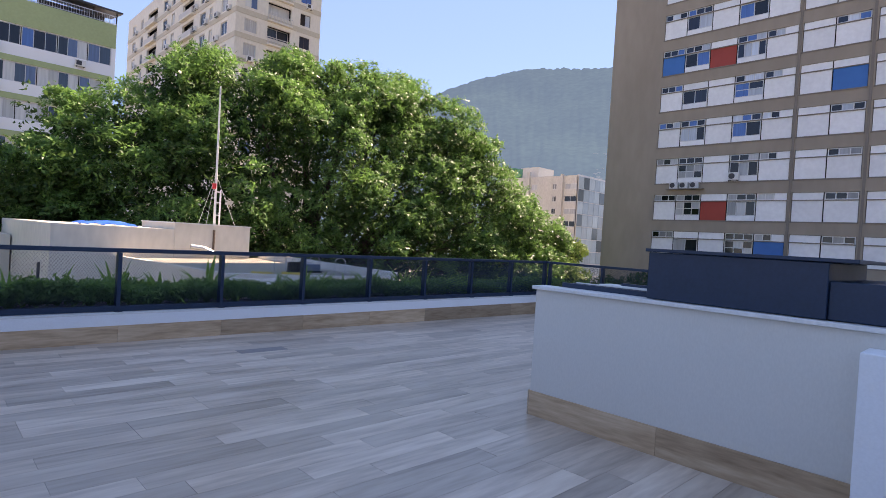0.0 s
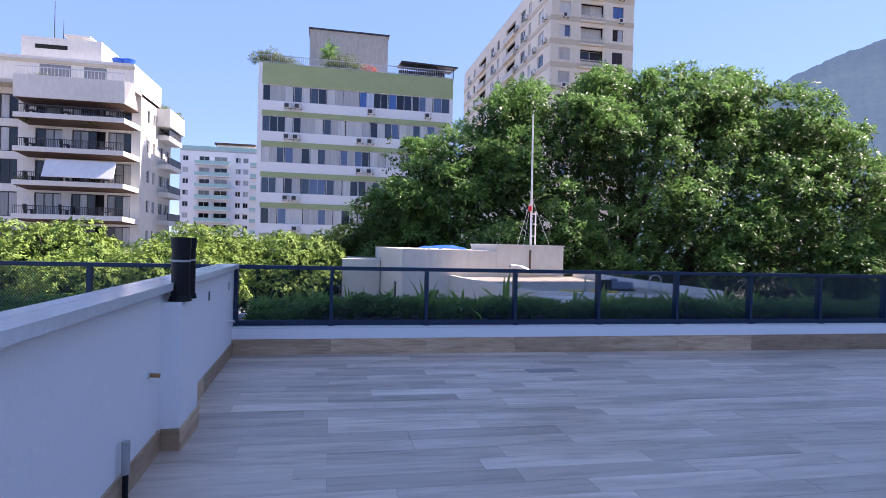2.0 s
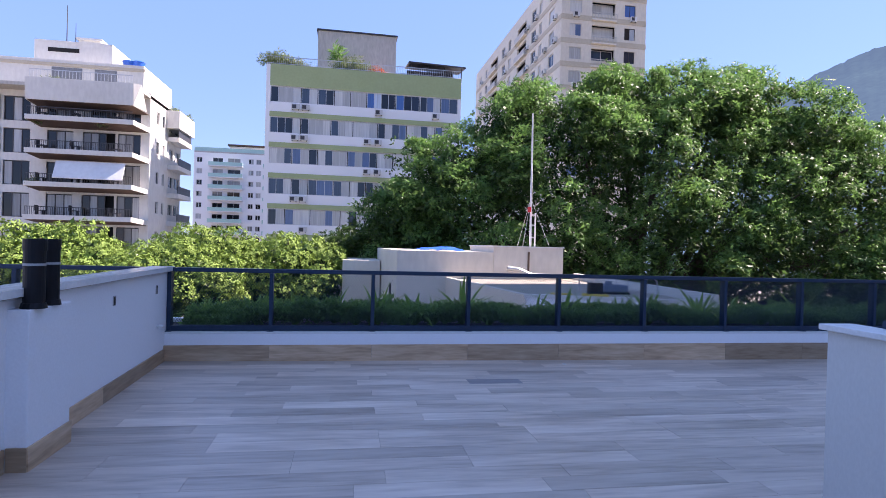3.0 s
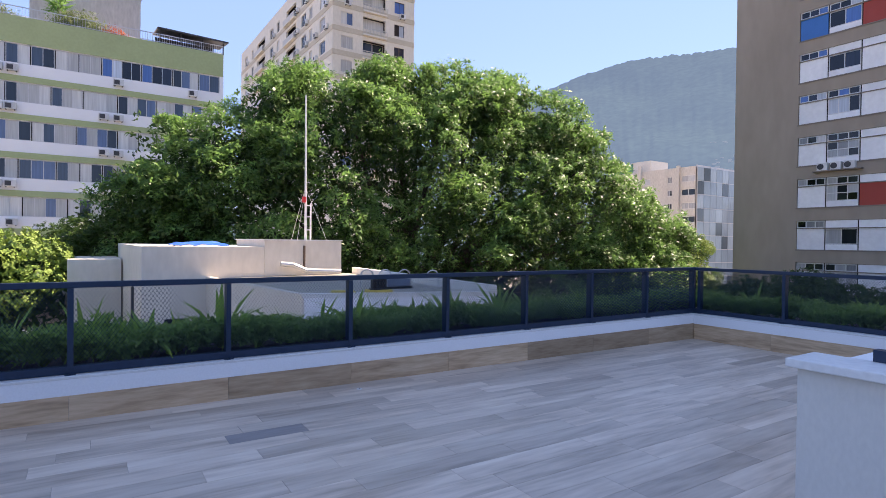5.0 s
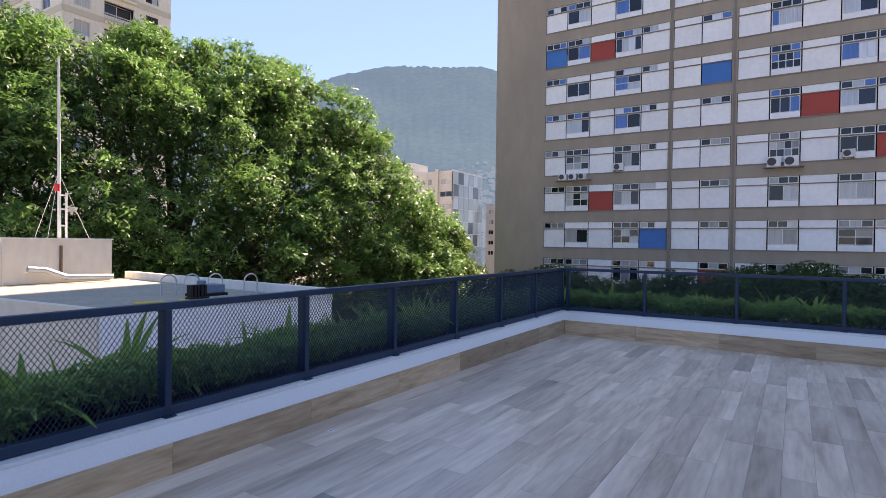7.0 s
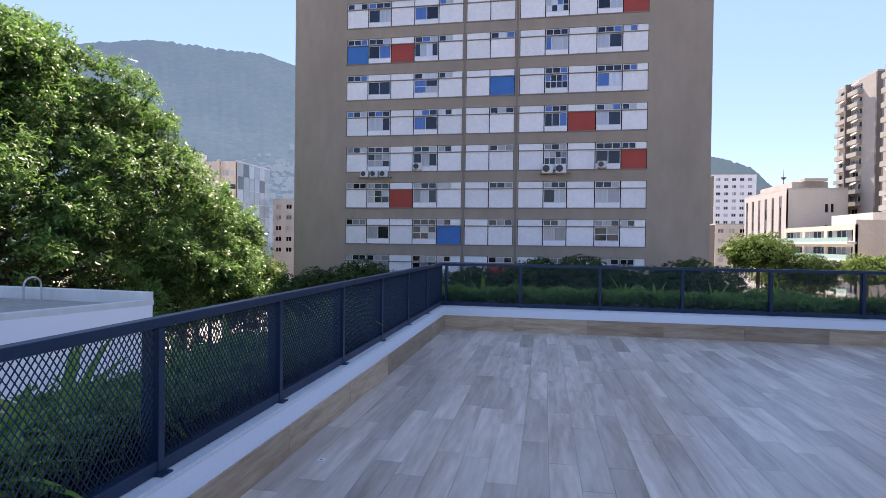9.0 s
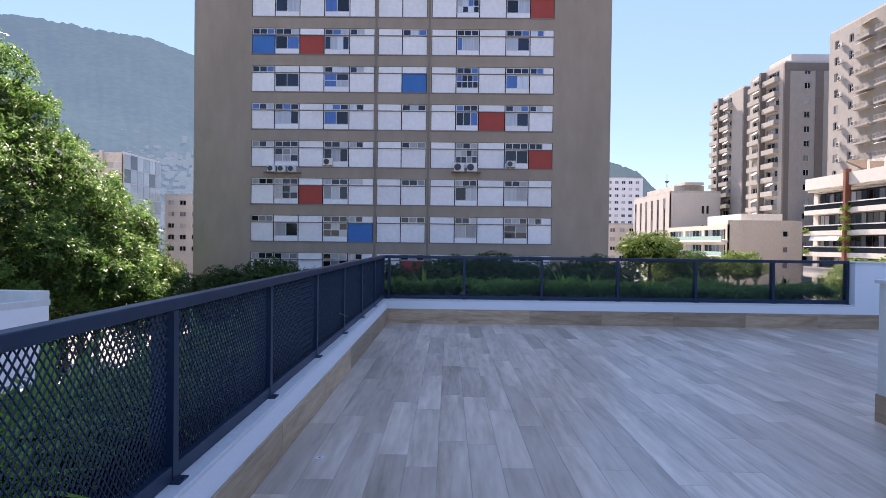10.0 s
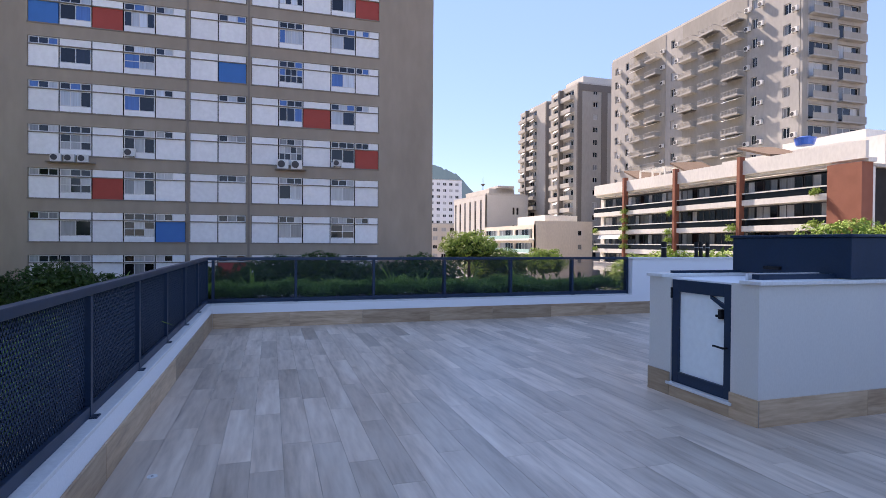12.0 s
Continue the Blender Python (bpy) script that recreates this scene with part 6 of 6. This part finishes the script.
for i, (x, z, r) in enumerate(((-6.2, 20.3, 1.0), (-5.3, 20.4, 1.1), (-4.3, 20.1, 0.9), (-3.4, 20.0, 0.7), (0.9, 20.2, 0.9), (2.2, 20.4, 1.1), (3.4, 20.0, 0.8), (4.6, 19.9, 0.75))):
    roof_bush(x + 0.1, 61.0, z - 0.4, r * 1.4, 40 + i, "orange-red flowering roof terrace plant" if i == 7 else "bushy roof terrace plants", M_BLOOM if i == 7 else M_LEAFG)
for i, (x, y, z, r) in enumerate(((-24.2, 55.9, 14.8, 0.9), (-23.2, 55.9, 14.8, 0.8), (-21, 55.8, 14.8, 0.4), (-18.7, 55.8, 14.8, 0.6), (-17.8, 56.2, 15.0, 0.5), (-16.2, 63.5, 14.6, 0.7), (-16.0, 66.2, 14.6, 0.7), (-25.5, 55.6, 6.0, 0.6), (-25.4, 55.6, 11.6, 0.4), (-20, 55.6, 11.6, 0.5))):
    roof_bush(x, y, z, r, 60 + i)
for i, (x, z, r) in enumerate(((75.1, 6.2, 0.7), (75.3, 4.9, 0.7), (75.1, 3.6, 0.75), (75.3, 2.2, 0.8), (75.2, 0.8, 0.8), (64.9, 5.6, 0.5), (65.1, 2.9, 0.7), (65.0, 1.7, 0.8), (65.2, 0.4, 0.9), (54.0, 3.1, 0.8), (54.1, 2.0, 0.7), (43.6, 6.6, 0.5), (43.6, 3.4, 0.5), (83.2, 3.4, 0.5), (83.2, 0.4, 0.5))):
    roof_bush(x, -45.4, z, r, 80 + i, "trailing plants on the balconies", M_LEAFY)
t = thing("palm", (0.4, 62.2, 19.5), "small palm on the roof terrace", "plant")
part("trunk", Mesh().tube((0.4, 62.2, 19.5), (0.5, 62.2, 21.8), 0.09, 0.06, 8), M_BARK, t)
rs = np.random.RandomState(77)
d = unit(rs.normal(0, 1, (60, 3)) + np.array((0, 0, 0.3)))
crown_part("fronds", leaves_mesh("fronds", np.array((0.5, 62.2, 21.8)) + d * 0.12, d, 2, 0.95, 0.14, 0.25, rs, M_LEAF), t)


# ---- terrace floor planks ----
rng = random.Random(7)
rest = Mesh()
y, row = Y1 - 0.015, 0
while y > Y0 + 0.02:
    ya = max(Y0, y - 0.2)
    x = X0 - 0.08 - rng.choice((0.0, 0.2, 0.4, 0.6, 0.8, 1.0))
    if ya < 7.05 < y:
        x = -0.1
    while x < X1:
        long = 0.6 if ya < 7.05 < y and abs(x - 3.5) < 0.3 else 1.2
        a, b = max(x, X0 - 0.08), min(x + long, X1 + 0.02)
        x += long
        w, d = round(b - a - 0.0025, 3), round(y - ya - 0.0025, 3)
        if w < 0.05:
            continue
        if ya > 2.0:
            piece("plank", ("plank", w, d), lambda g: g.box(0, w, 0, d, -0.004, 0.0), M_FLOORD if a < 3.75 < b and ya < 7.05 < y else M_FLOOR, floor, pose(a, ya, 0))
        else:
            rest.box(a, a + w, ya, ya + d, -0.004, 0.0)
    y -= 0.2
ob = part("planks", rest, M_FLOOR, floor)
tagged(ob, kind="stuff")
floor.matrix_basis = Matrix.Translation((3, 0, 0)) @ Matrix.Rotation(math.atan(0.006), 4, "Y") @ Matrix.Translation((-3, 0, 0))
